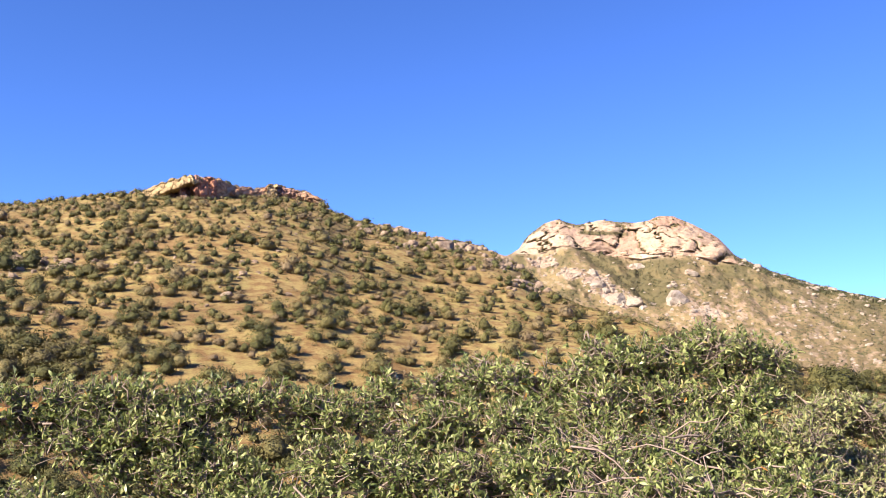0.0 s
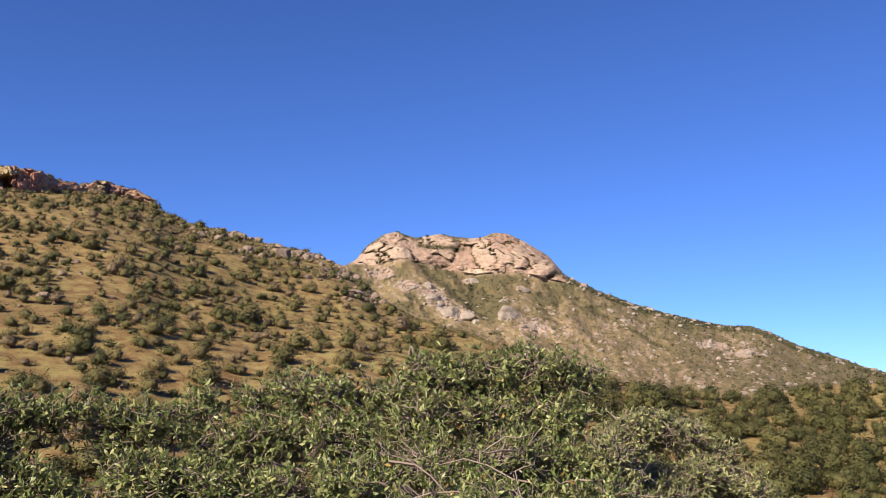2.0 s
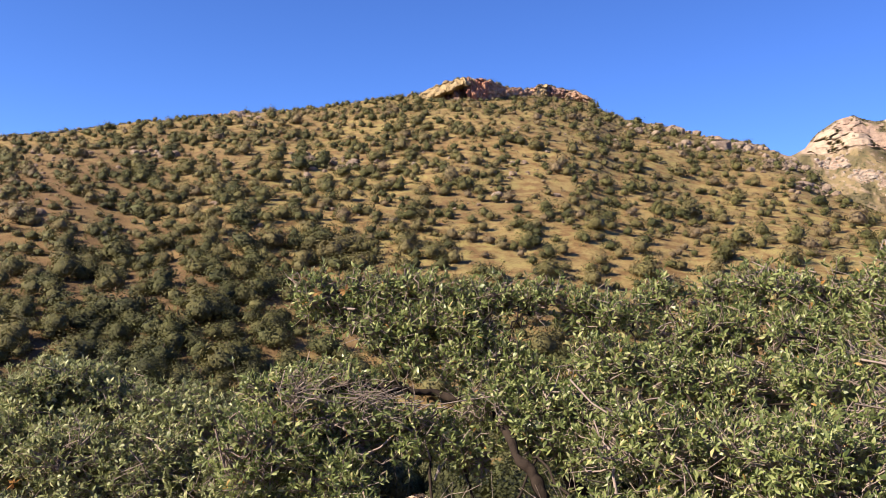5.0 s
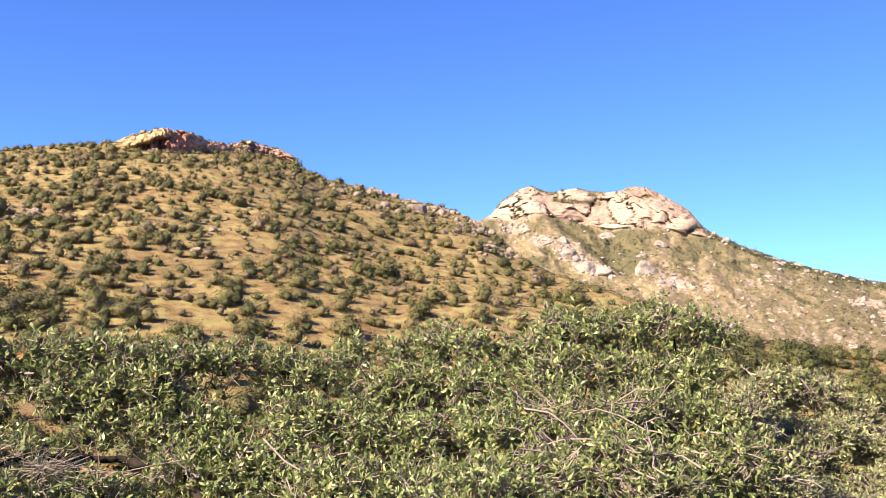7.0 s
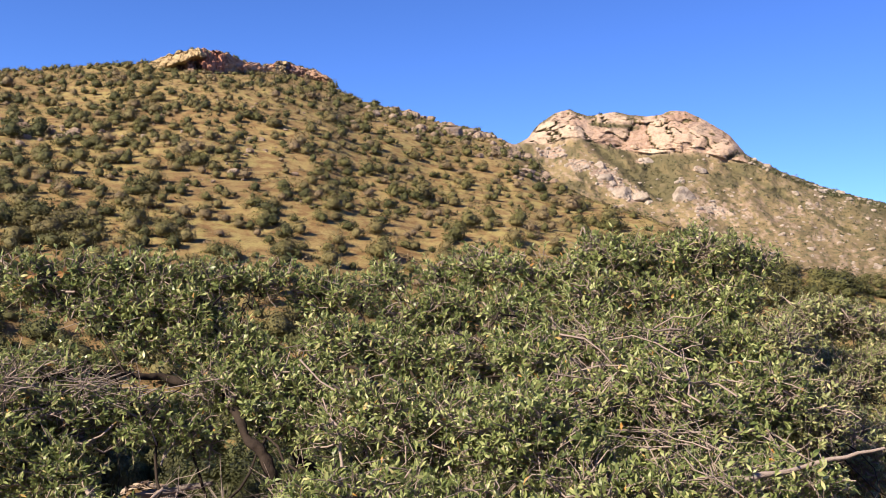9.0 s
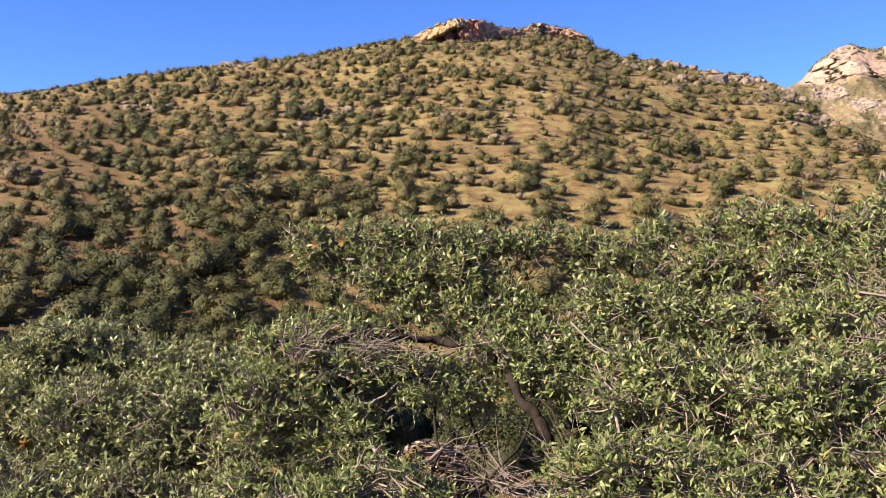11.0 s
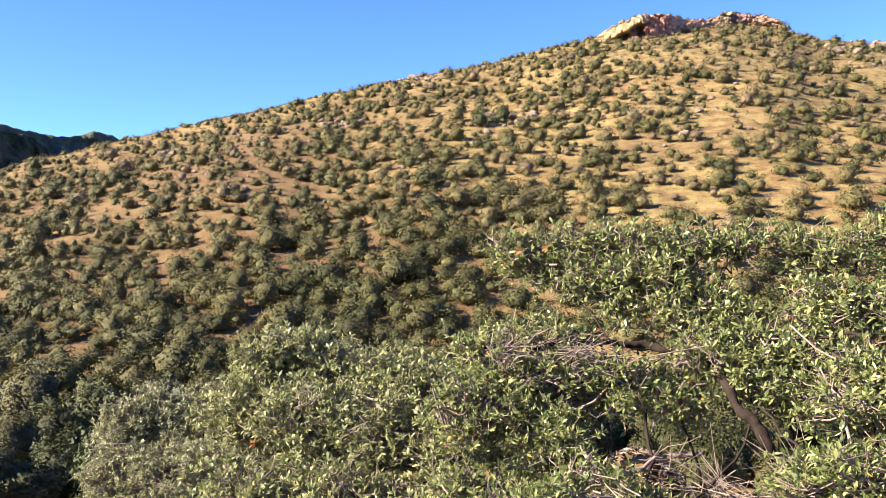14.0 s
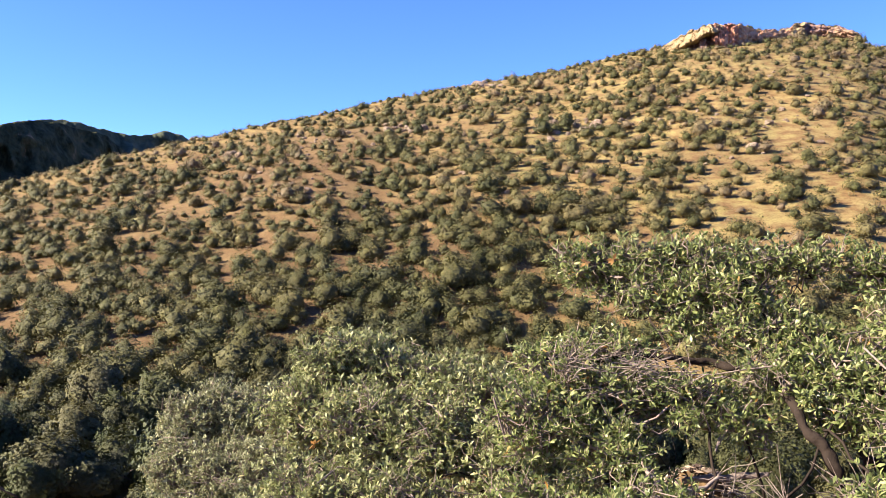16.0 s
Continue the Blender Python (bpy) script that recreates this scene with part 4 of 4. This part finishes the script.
    tr = twig_r * r.uniform(0.6, 1.6, (twigs, 1)) * np.linspace(1.25, 0.45, 3)[None, :]
    # side shoots
    par = r.integers(0, twigs, twigs)
    s0 = tp[par, r.integers(1, 2, twigs)]
    s1 = s0 + unit(unit(end[par] - start[par]) * 0.6 + r.normal(size=(twigs, 3)) * 0.8) * r.uniform(0.04, 0.11, (twigs, 1))
    q = np.linspace(0, 1, 2)[None, :, None]
    sp = s0[:, None] + (s1 - s0)[:, None] * q + np.cumsum(r.normal(size=(twigs, 2, 3)) * 0.007, 1)
    sr = np.tile(np.linspace(0.7, 0.4, 2) * twig_r, (twigs, 1))
    v1, f1 = tubes(tp, tr, 3)
    v2, f2 = tubes(sp, sr, 3)
    part("branchwork", mesh_of("branchwork", np.vstack([v1, v2, v0]), [f1, f2 + len(v1), f0 + len(v1) + len(v2)], wood or TWIG, True), bush, "tangle of grey bare twigs")["kind"] = "stuff"
    # leaves in whorls at the shoots' ends and along them
    bases, dirs = [], []
    live = ~gone
    for pts, mask, spots in ((tp, live, (2,) * per + (1,) * (per // 2)), (sp, live[par], (1,) * (per - 1))):
        for j in spots:
            along = unit(pts[mask, j] - pts[mask, j - 1])
            dirs.append(along)
            bases.append(pts[mask, j] - along * r.uniform(0, 0.022, (int(mask.sum()), 1)))
    bases, dirs = np.concatenate(bases), np.concatenate(dirs)
    n = len(bases)
    round_ = unit(np.cross(dirs, r.normal(size=(n, 3))))
    axis = unit(dirs * r.uniform(0.15, 1.0, (n, 1)) + round_ * 0.85 + [0, 0, 0.25])
    nor = unit(dirs * 0.8 + r.normal(size=(n, 3)) * 0.6 + [-0.12, -0.06, 0.35])
    side = unit(np.cross(axis, nor))
    nor = np.cross(side, axis)
    ln = leaf_len * r.uniform(0.55, 1.25, (n, 1))
    wd = ln * r.uniform(0.12, 0.19, (n, 1))
    mid = bases + axis * ln * 0.55 + nor * ln * 0.03
    tip = bases + axis * ln * 0.97 - nor * ln * r.uniform(-0.02, 0.2, (n, 1))
    twist = nor * wd * r.uniform(-0.35, 0.35, (n, 1))
    lv = np.stack([bases, mid + side * wd + twist, tip + side * wd * 0.32, tip - side * wd * 0.32, mid - side * wd - twist], 1).reshape(-1, 3)
    k = np.arange(n)[:, None] * 5
    if n:
        part("foliage", mesh_of("foliage", lv, [k + [0, 4, 1], k + [1, 4, 3, 2]], leaf), bush)["kind"] = "stuff"
    for q in (r.choice(n, singles, replace=False) if singles else ()):
        ob = new("leaf", ONE_LEAF)
        ob.parent = bush
        m = Matrix.Identity(4)
        out_by = 0.006
        for c, col in enumerate((side[q] * wd[q], axis[q] * ln[q], nor[q] * ln[q], bases[q] + nor[q] * out_by)):
            for k in range(3):
                m[k][c] = col[k]
        ob.matrix_local = m
    for a, e, d in withered:
        c = spot(a, e, d) - foot
        w = unit(r.normal(size=(9, 3)) + [0, -0.4, 0.1]) * r.uniform(0.4, 0.8, (9, 1))
        w2 = unit(np.cross(w, r.normal(size=(9, 3)))) * 0.007
        q = np.stack([c + 0 * w, c + w * 0.025 + w2, c + w * 0.052, c + w * 0.025 - w2], 1).reshape(-1, 3)
        k = np.arange(9)[:, None] * 4
        part("withered_sprig", mesh_of("withered_sprig", q, [np.concatenate([k + [0, 2, 1], k + [0, 3, 2]])], WITHERED), bush, "sprig of withered orange leaves")
    return tagged(bush, label, "shrub", "shrubs below the path")


# the low crooked oak in the middle
shrub("low crooked evergreen oak with glossy green leaves and bare twigs", (0.62, 4.0),
      [(-9.9, -1.3, 4.25, 0.05, 0.05), (-8.3, -1.7, 4.28, 0.09, 0.08), (-6.6, -1.5, 4.3, 0.08, 0.08), (-5, -1.6, 4.28, 0.09, 0.09), (-3.7, -1.2, 4.3, 0.09, 0.08), (-2, -1.7, 4.25, 0.1, 0.08),
       (-0.3, -1.8, 4.28, 0.1, 0.08), (1.4, -1.7, 4.3, 0.09, 0.08), (2.9, -1.1, 4.3, 0.07, 0.07), (4.6, -1.6, 4.3, 0.07, 0.05), (5.6, -1.3, 4.3, 0.045, 0.04),
       (-7.2, -3.2, 4.25, 0.1, 0.08), (-5, -3.3, 4.2, 0.12, 0.1), (-2.6, -3.4, 4.2, 0.13, 0.1), (-0.3, -3.5, 4.2, 0.13, 0.1), (1.8, -3.7, 4.2, 0.1, 0.09), 
       (-3.5, -5.2, 4.15, 0.1, 0.08), (0.3, -5.4, 4.1, 0.14, 0.1), (2.8, -5.7, 4.1, 0.13, 0.1), (4.6, -6.4, 4.05, 0.1, 0.09),
       (-11.5, -7.9, 3.95, 0.11, 0.03), (-9, -7.3, 3.97, 0.1, 0.035), (-6.5, -7.0, 4.0, 0.1, 0.04), (-12, -11.5, 3.77, 0.22, 0.14), (-7, -10.0, 3.87, 0.26, 0.12),
       (-2, -10.0, 3.87, 0.24, 0.11), (2.5, -8.0, 3.95, 0.2, 0.11), (0.5, -11.2, 3.8, 0.14, 0.07), (7.6, -10.2, 3.8, 0.12, 0.06), (-10, -9.8, 3.85, 0.16, 0.08), (-7, -13.2, 3.7, 0.18, 0.09), (6.6, -8.4, 3.93, 0.22, 0.1), (-4, -17.2, 3.45, 0.29, 0.12), (-9, -18.0, 3.5, 0.25, 0.12), (-1, -20.0, 3.3, 0.26, 0.12), (-13, -17, 3.8, 0.2, 0.12)],
      LEAF, 2400, 0.044, 11, limb=0.03, singles=140, withered=((-8.9, -1.7, 3.8), (-7.2, -1.5, 3.75)))
crooked = scene.objects["oak_shrub"]
for name, stops, thick in (("main_stem", [(2.6, -8.6, 4.0), (4.0, -10.6, 3.72), (5.0, -12.0, 3.66), (6.1, -13.6, 3.66), (6.6, -16.0, 3.8)], (0.014, 0.034)),
                           ("second_stem", [(6.2, -9.8, 4.0), (7.1, -11.5, 3.95), (8.2, -13.0, 3.9), (9.3, -14.8, 3.9), (9.0, -17.0, 3.9)], (0.012, 0.03)),
                           ("low_limb", [(-12.4, -7.9, 3.95), (-8.5, -7.8, 3.95), (-4.5, -7.4, 4.0), (-1.0, -7.9, 4.02), (2.6, -8.6, 4.0)], (0.008, 0.017))):
    path = [spot(*q) for q in stops] + ([] if name == "low_limb" else [np.array([0.58, 4.05, 0.1]), np.array([0.6, 4.1, -0.4])])
    path = np.stack([np.interp(np.linspace(0, len(path) - 1, 90), np.arange(len(path)), np.array(path)[:, k]) for k in range(3)], 1)
    for _ in range(3):
        path[1:-1] = (path[:-2] + path[1:-1] + path[2:]) / 3
    path[1:-1] += 0.022 * np.stack([vnoise(np.linspace(0, 8, 88), q, 0, 61) for q in (0.5, 5.5, 9.5)], 1)
    v, f = tubes((path - np.array(crooked.matrix_world.translation))[None], (np.linspace(*thick, 90) * (1 + 0.3 * vnoise(np.linspace(0, 14, 90), 0.5)))[None], 12)
    v = v + 0.006 * np.stack([vnoise(v[:, 0] * 38 + q, v[:, 1] * 38, v[:, 2] * 22, 70 + q) for q in range(3)], 1)
    part(name, mesh_of(name, v, [f], BARK_BLACK, True), crooked, "nearly black leaning stem")
# the oak beside it
shrub("spreading evergreen oak scrub with glossy leaves and grey twigs", (1.25, 3.9),
      [(8.2, -7.2, 4.0, 0.13, 0.09), (5.6, -7.8, 3.95, 0.13, 0.09), (5.2, -9.6, 3.85, 0.1, 0.06), (7.6, -2.1, 4.3, 0.06, 0.06), (9.4, -2.0, 4.3, 0.1, 0.06), (11.2, -1.7, 4.35, 0.08, 0.06), (12.7, -1.0, 4.5, 0.06, 0.07), (16.0, -0.3, 4.6, 0.07, 0.08), (18.3, 0.1, 4.6, 0.12, 0.09),
       (20.3, -0.1, 4.6, 0.12, 0.1), (22.3, -0.5, 4.6, 0.11, 0.09), (10.0, -5.2, 4.1, 0.2, 0.1), (13.8, -3.3, 4.3, 0.16, 0.1), (17, -2.9, 4.4, 0.18, 0.12), (21, -2.9, 4.4, 0.2, 0.12), (14.2, -6.0, 4.1, 0.22, 0.13),
       (18, -6.2, 4.1, 0.24, 0.14), (22.5, -6.2, 4.0, 0.24, 0.15), (11.5, -10.0, 3.6, 0.25, 0.16), (16.5, -10.5, 3.6, 0.3, 0.18), (22, -10.5, 3.5, 0.3, 0.18), (13, -15.5, 3.3, 0.3, 0.16), (19, -16, 3.2, 0.3, 0.16), (8.5, -16.5, 3.3, 0.2, 0.14)],
      LEAF, 2500, 0.045, 12, limb=0.04, singles=120)
# the taller dense one
shrub("dense dark-green evergreen oak with rounded top", (2.35, 3.9),
      [(24.6, 0.2, 4.6, 0.1, 0.1), (26.2, 1.3, 4.65, 0.1, 0.09), (28.3, 1.1, 4.7, 0.13, 0.1), (30.5, 1.1, 4.8, 0.13, 0.1), (32.6, 1.6, 4.85, 0.12, 0.1), (34.6, 1.3, 4.9, 0.11, 0.1), (36.1, 1.2, 5.0, 0.07, 0.09),
       (26, -1.6, 4.5, 0.18, 0.13), (30, -1.5, 4.6, 0.22, 0.14), (34, -1.3, 4.8, 0.2, 0.14), (26.0, -4.6, 4.2, 0.26, 0.16), (30.5, -4.6, 4.3, 0.3, 0.18), (34.8, -4.2, 4.6, 0.24, 0.16), (26.5, -8.2, 3.8, 0.3, 0.2), (31.8, -8.2, 3.8, 0.32, 0.2), (36.5, -7.2, 4.2, 0.25, 0.18), (27, -14, 3.4, 0.3, 0.2), (33, -14, 3.4, 0.32, 0.2), (38.5, -13, 3.6, 0.3, 0.2)],
      LEAF, 2700, 0.045, 13, limb=0.05)
# pale twiggy shrub
shrub("pale yellow-green twiggy shrub with many dead stems", (4.7, 4.6),
      [(37.6, -3.6, 4.5, 0.12, 0.1), (38.2, -6.0, 4.4, 0.15, 0.12), (39.5, -8.5, 4.3, 0.18, 0.14), (37.3, -8.6, 4.2, 0.12, 0.1), (37.0, -4.6, 5.6, 0.22, 0.2), (38.5, -2.2, 6.0, 0.2, 0.15), (40.2, -2.0, 6.1, 0.18, 0.13), (41.8, -2.4, 6.2, 0.18, 0.13), (43.3, -3.8, 6.2, 0.2, 0.14), (44.9, -5.2, 6.2, 0.2, 0.14), (46.5, -6.8, 6.2, 0.2, 0.14), (41.5, -5.0, 6.0, 0.3, 0.18), (39.5, -6.2, 5.8, 0.36, 0.24), (44.8, -7.8, 6.0, 0.3, 0.2), (42, -10.0, 5.4, 0.4, 0.26), (47.5, -9.8, 6.0, 0.3, 0.2), (49.5, -12.5, 5.6, 0.34, 0.2), (45, -14.5, 4.8, 0.4, 0.25)],
      LEAF_DRY, 3300, 0.042, 14, bare_share=0.2, limb=0.03)
# the round one
shrub("round evergreen oak shrub with pale green leaves", (-2.0, 4.6),
      [(-24.8, -8.1, 5.0, 0.2, 0.16), (-22.6, -8.0, 5.0, 0.22, 0.16), (-20.0, -8.9, 4.9, 0.2, 0.14), (-17.6, -9.3, 4.8, 0.18, 0.14), (-15.2, -10.2, 4.6, 0.18, 0.14), (-26.6, -11.2, 4.9, 0.26, 0.2), (-23, -12.2, 4.6, 0.34, 0.24), (-18.5, -12.6, 4.5, 0.34, 0.22),
       (-14, -14.2, 4.3, 0.28, 0.2), (-26, -17, 4.4, 0.36, 0.24), (-20.5, -17.5, 4.2, 0.36, 0.22), (-15, -18.5, 4.0, 0.3, 0.2), (-10.5, -16, 4.2, 0.22, 0.15)],
      LEAF_PALE, 2700, 0.044, 15, limb=0.045, bare_share=0.03, per=9, twig_r=0.0025, withered=((-26.1, -13.1, 4.55),))
# the grey one behind it
shrub("grey-green small-leaved oak shrub", (-4.2, 6.4),
      [(-33.2, -11.4, 7.4, 0.26, 0.22), (-31.0, -10.9, 7.4, 0.28, 0.24), (-28.8, -11.2, 7.3, 0.26, 0.22), (-34.0, -14.2, 7.2, 0.3, 0.26), (-30.5, -14.5, 7.0, 0.45, 0.3), (-27.5, -13.8, 6.8, 0.3, 0.26), (-33.5, -17.5, 6.8, 0.4, 0.26), (-29.0, -18, 6.6, 0.45, 0.26)],
      LEAF_GREY, 2700, 0.042, 16, limb=0.045, bare_share=0.02, twig_r=0.002, per=10)
# dead branches tangled under and between the oaks
shrub("tangle of grey dead branches under the oak", (0.35, 3.7),
      [(-3.5, -15.0, 3.7, 0.36, 0.14), (1.0, -15.5, 3.6, 0.34, 0.12), (5.0, -16.0, 3.5, 0.3, 0.14), (-8, -16.5, 3.7, 0.3, 0.12), (9.0, -17, 3.3, 0.28, 0.16), (-10, -8.0, 3.75, 0.3, 0.07), (-5.5, -8.2, 3.75, 0.34, 0.1), (0, -8.5, 3.8, 0.3, 0.1)],
      LEAF, 85, 0.04, 17, bare_share=2.0, limb=0.008, twig_r=0.0019, wood=DEAD_WOOD)
shrub("bare grey dead stems among the oak scrub", (1.5, 3.5),
      [(13, -11.0, 3.5, 0.36, 0.16), (20, -10, 3.5, 0.36, 0.18), (24, -13, 3.3, 0.34, 0.18), (27, -7.5, 3.8, 0.32, 0.16), (30.5, -4.2, 4.2, 0.3, 0.12), (33, -11, 3.4, 0.34, 0.18), (15, -4.5, 4.0, 0.28, 0.1)],
      LEAF, 95, 0.04, 18, bare_share=2.0, limb=0.008, twig_r=0.0019, wood=DEAD_WOOD)

def dead_limb(name, ends, radii, of, label, seed):
    """A crooked dead branch or stub, part of one of the shrubs."""
    r = np.random.default_rng(seed)
    a, b = (spot(*q) for q in ends)
    t = np.linspace(0, 1, 14)[:, None]
    path = a + (b - a) * t + np.cumsum(r.normal(size=(14, 3)) * 0.008, 0) * np.sin(np.pi * t)
    v, f = tubes((path - np.array(of.matrix_world.translation))[None], (np.linspace(*radii, 14) * r.uniform(0.85, 1.15, 14))[None], 8)
    part(name, mesh_of(name, v, [f], DEAD_WOOD, True), of, label)


bushes = [o for o in scene.objects if o.name.startswith("oak_shrub")]
dead_limb("broken_stub", ((24.1, -14.0, 3.45), (25.8, -9.2, 3.5)), (0.034, 0.02), bushes[2], "thick broken grey stub", 41)
dead_limb("dead_branch", ((33.6, -12.9, 3.3), (43.6, -9.3, 3.6)), (0.014, 0.005), bushes[2], "long bare grey branch", 42)
dead_limb("dead_branch", ((-5.6, -17.5, 3.45), (-0.8, -14.6, 3.6)), (0.02, 0.007), bushes[0], "pale forked dead branch", 43)
dead_limb("dead_branch", ((-3.6, -18.0, 3.4), (-5.8, -13.2, 3.6)), (0.015, 0.005), bushes[0], "pale forked dead branch", 44)
dead_limb("dead_branch", ((11.0, -16.8, 3.3), (10.3, -11.0, 3.5)), (0.012, 0.005), bushes[1], "upright grey dead stem", 45)
dead_limb("dead_branch", ((18.5, -17.4, 3.2), (26.0, -14.6, 3.4)), (0.02, 0.008), bushes[1], "fallen grey dead branch", 46)

# leaf litter on the bank between the stems
r = np.random.default_rng(77)
n = 6500
lx, ly = r.normal(size=n) * 0.42 - 0.1, 4.2 + r.normal(size=n) * 0.3
at = np.stack([lx, ly, ground_at(lx, ly) + r.uniform(0.004, 0.03, n)], 1)
turn = r.uniform(0, 6.283, n)
a = np.stack([np.cos(turn), np.sin(turn), r.normal(size=n) * 0.3], 1) * r.uniform(0.012, 0.03, (n, 1))
b = np.stack([-np.sin(turn), np.cos(turn), r.normal(size=n) * 0.4], 1) * r.uniform(0.005, 0.011, (n, 1))
k = np.arange(n)[:, None] * 4
LITTER = foliage_material("dry_leaf_litter", [(0.0, (0.10, 0.065, 0.05)), (0.5, (0.24, 0.17, 0.13)), (1.0, (0.42, 0.33, 0.27))], False, 0.0, 0.8)
tagged(new("leaf_litter", mesh_of("leaf_litter", np.stack([at - a, at + b, at + a, at - b], 1).reshape(-1, 3), [k + [0, 1, 2, 3]], LITTER)), "pinkish dry leaf litter on the bank under the oak", "litter", kind="stuff")

# broken stick lying in the litter
stick_at = spot(-0.3, -14.6, 3.95)
stick_path = np.linspace([-0.17, 0.02, -0.035], [0.17, -0.02, 0.035], 7)[None] + np.random.default_rng(5).normal(size=(1, 7, 3)) * 0.004
v, f = tubes(stick_path, np.array([[0.012, 0.015, 0.016, 0.015, 0.014, 0.013, 0.009]]), 8)
stick = new("broken_stick", mesh_of("broken_stick", v, [f], DEAD_WOOD, True))
stick.location = stick_at
tagged(stick, "pale broken stick caught under the oak", "stick")
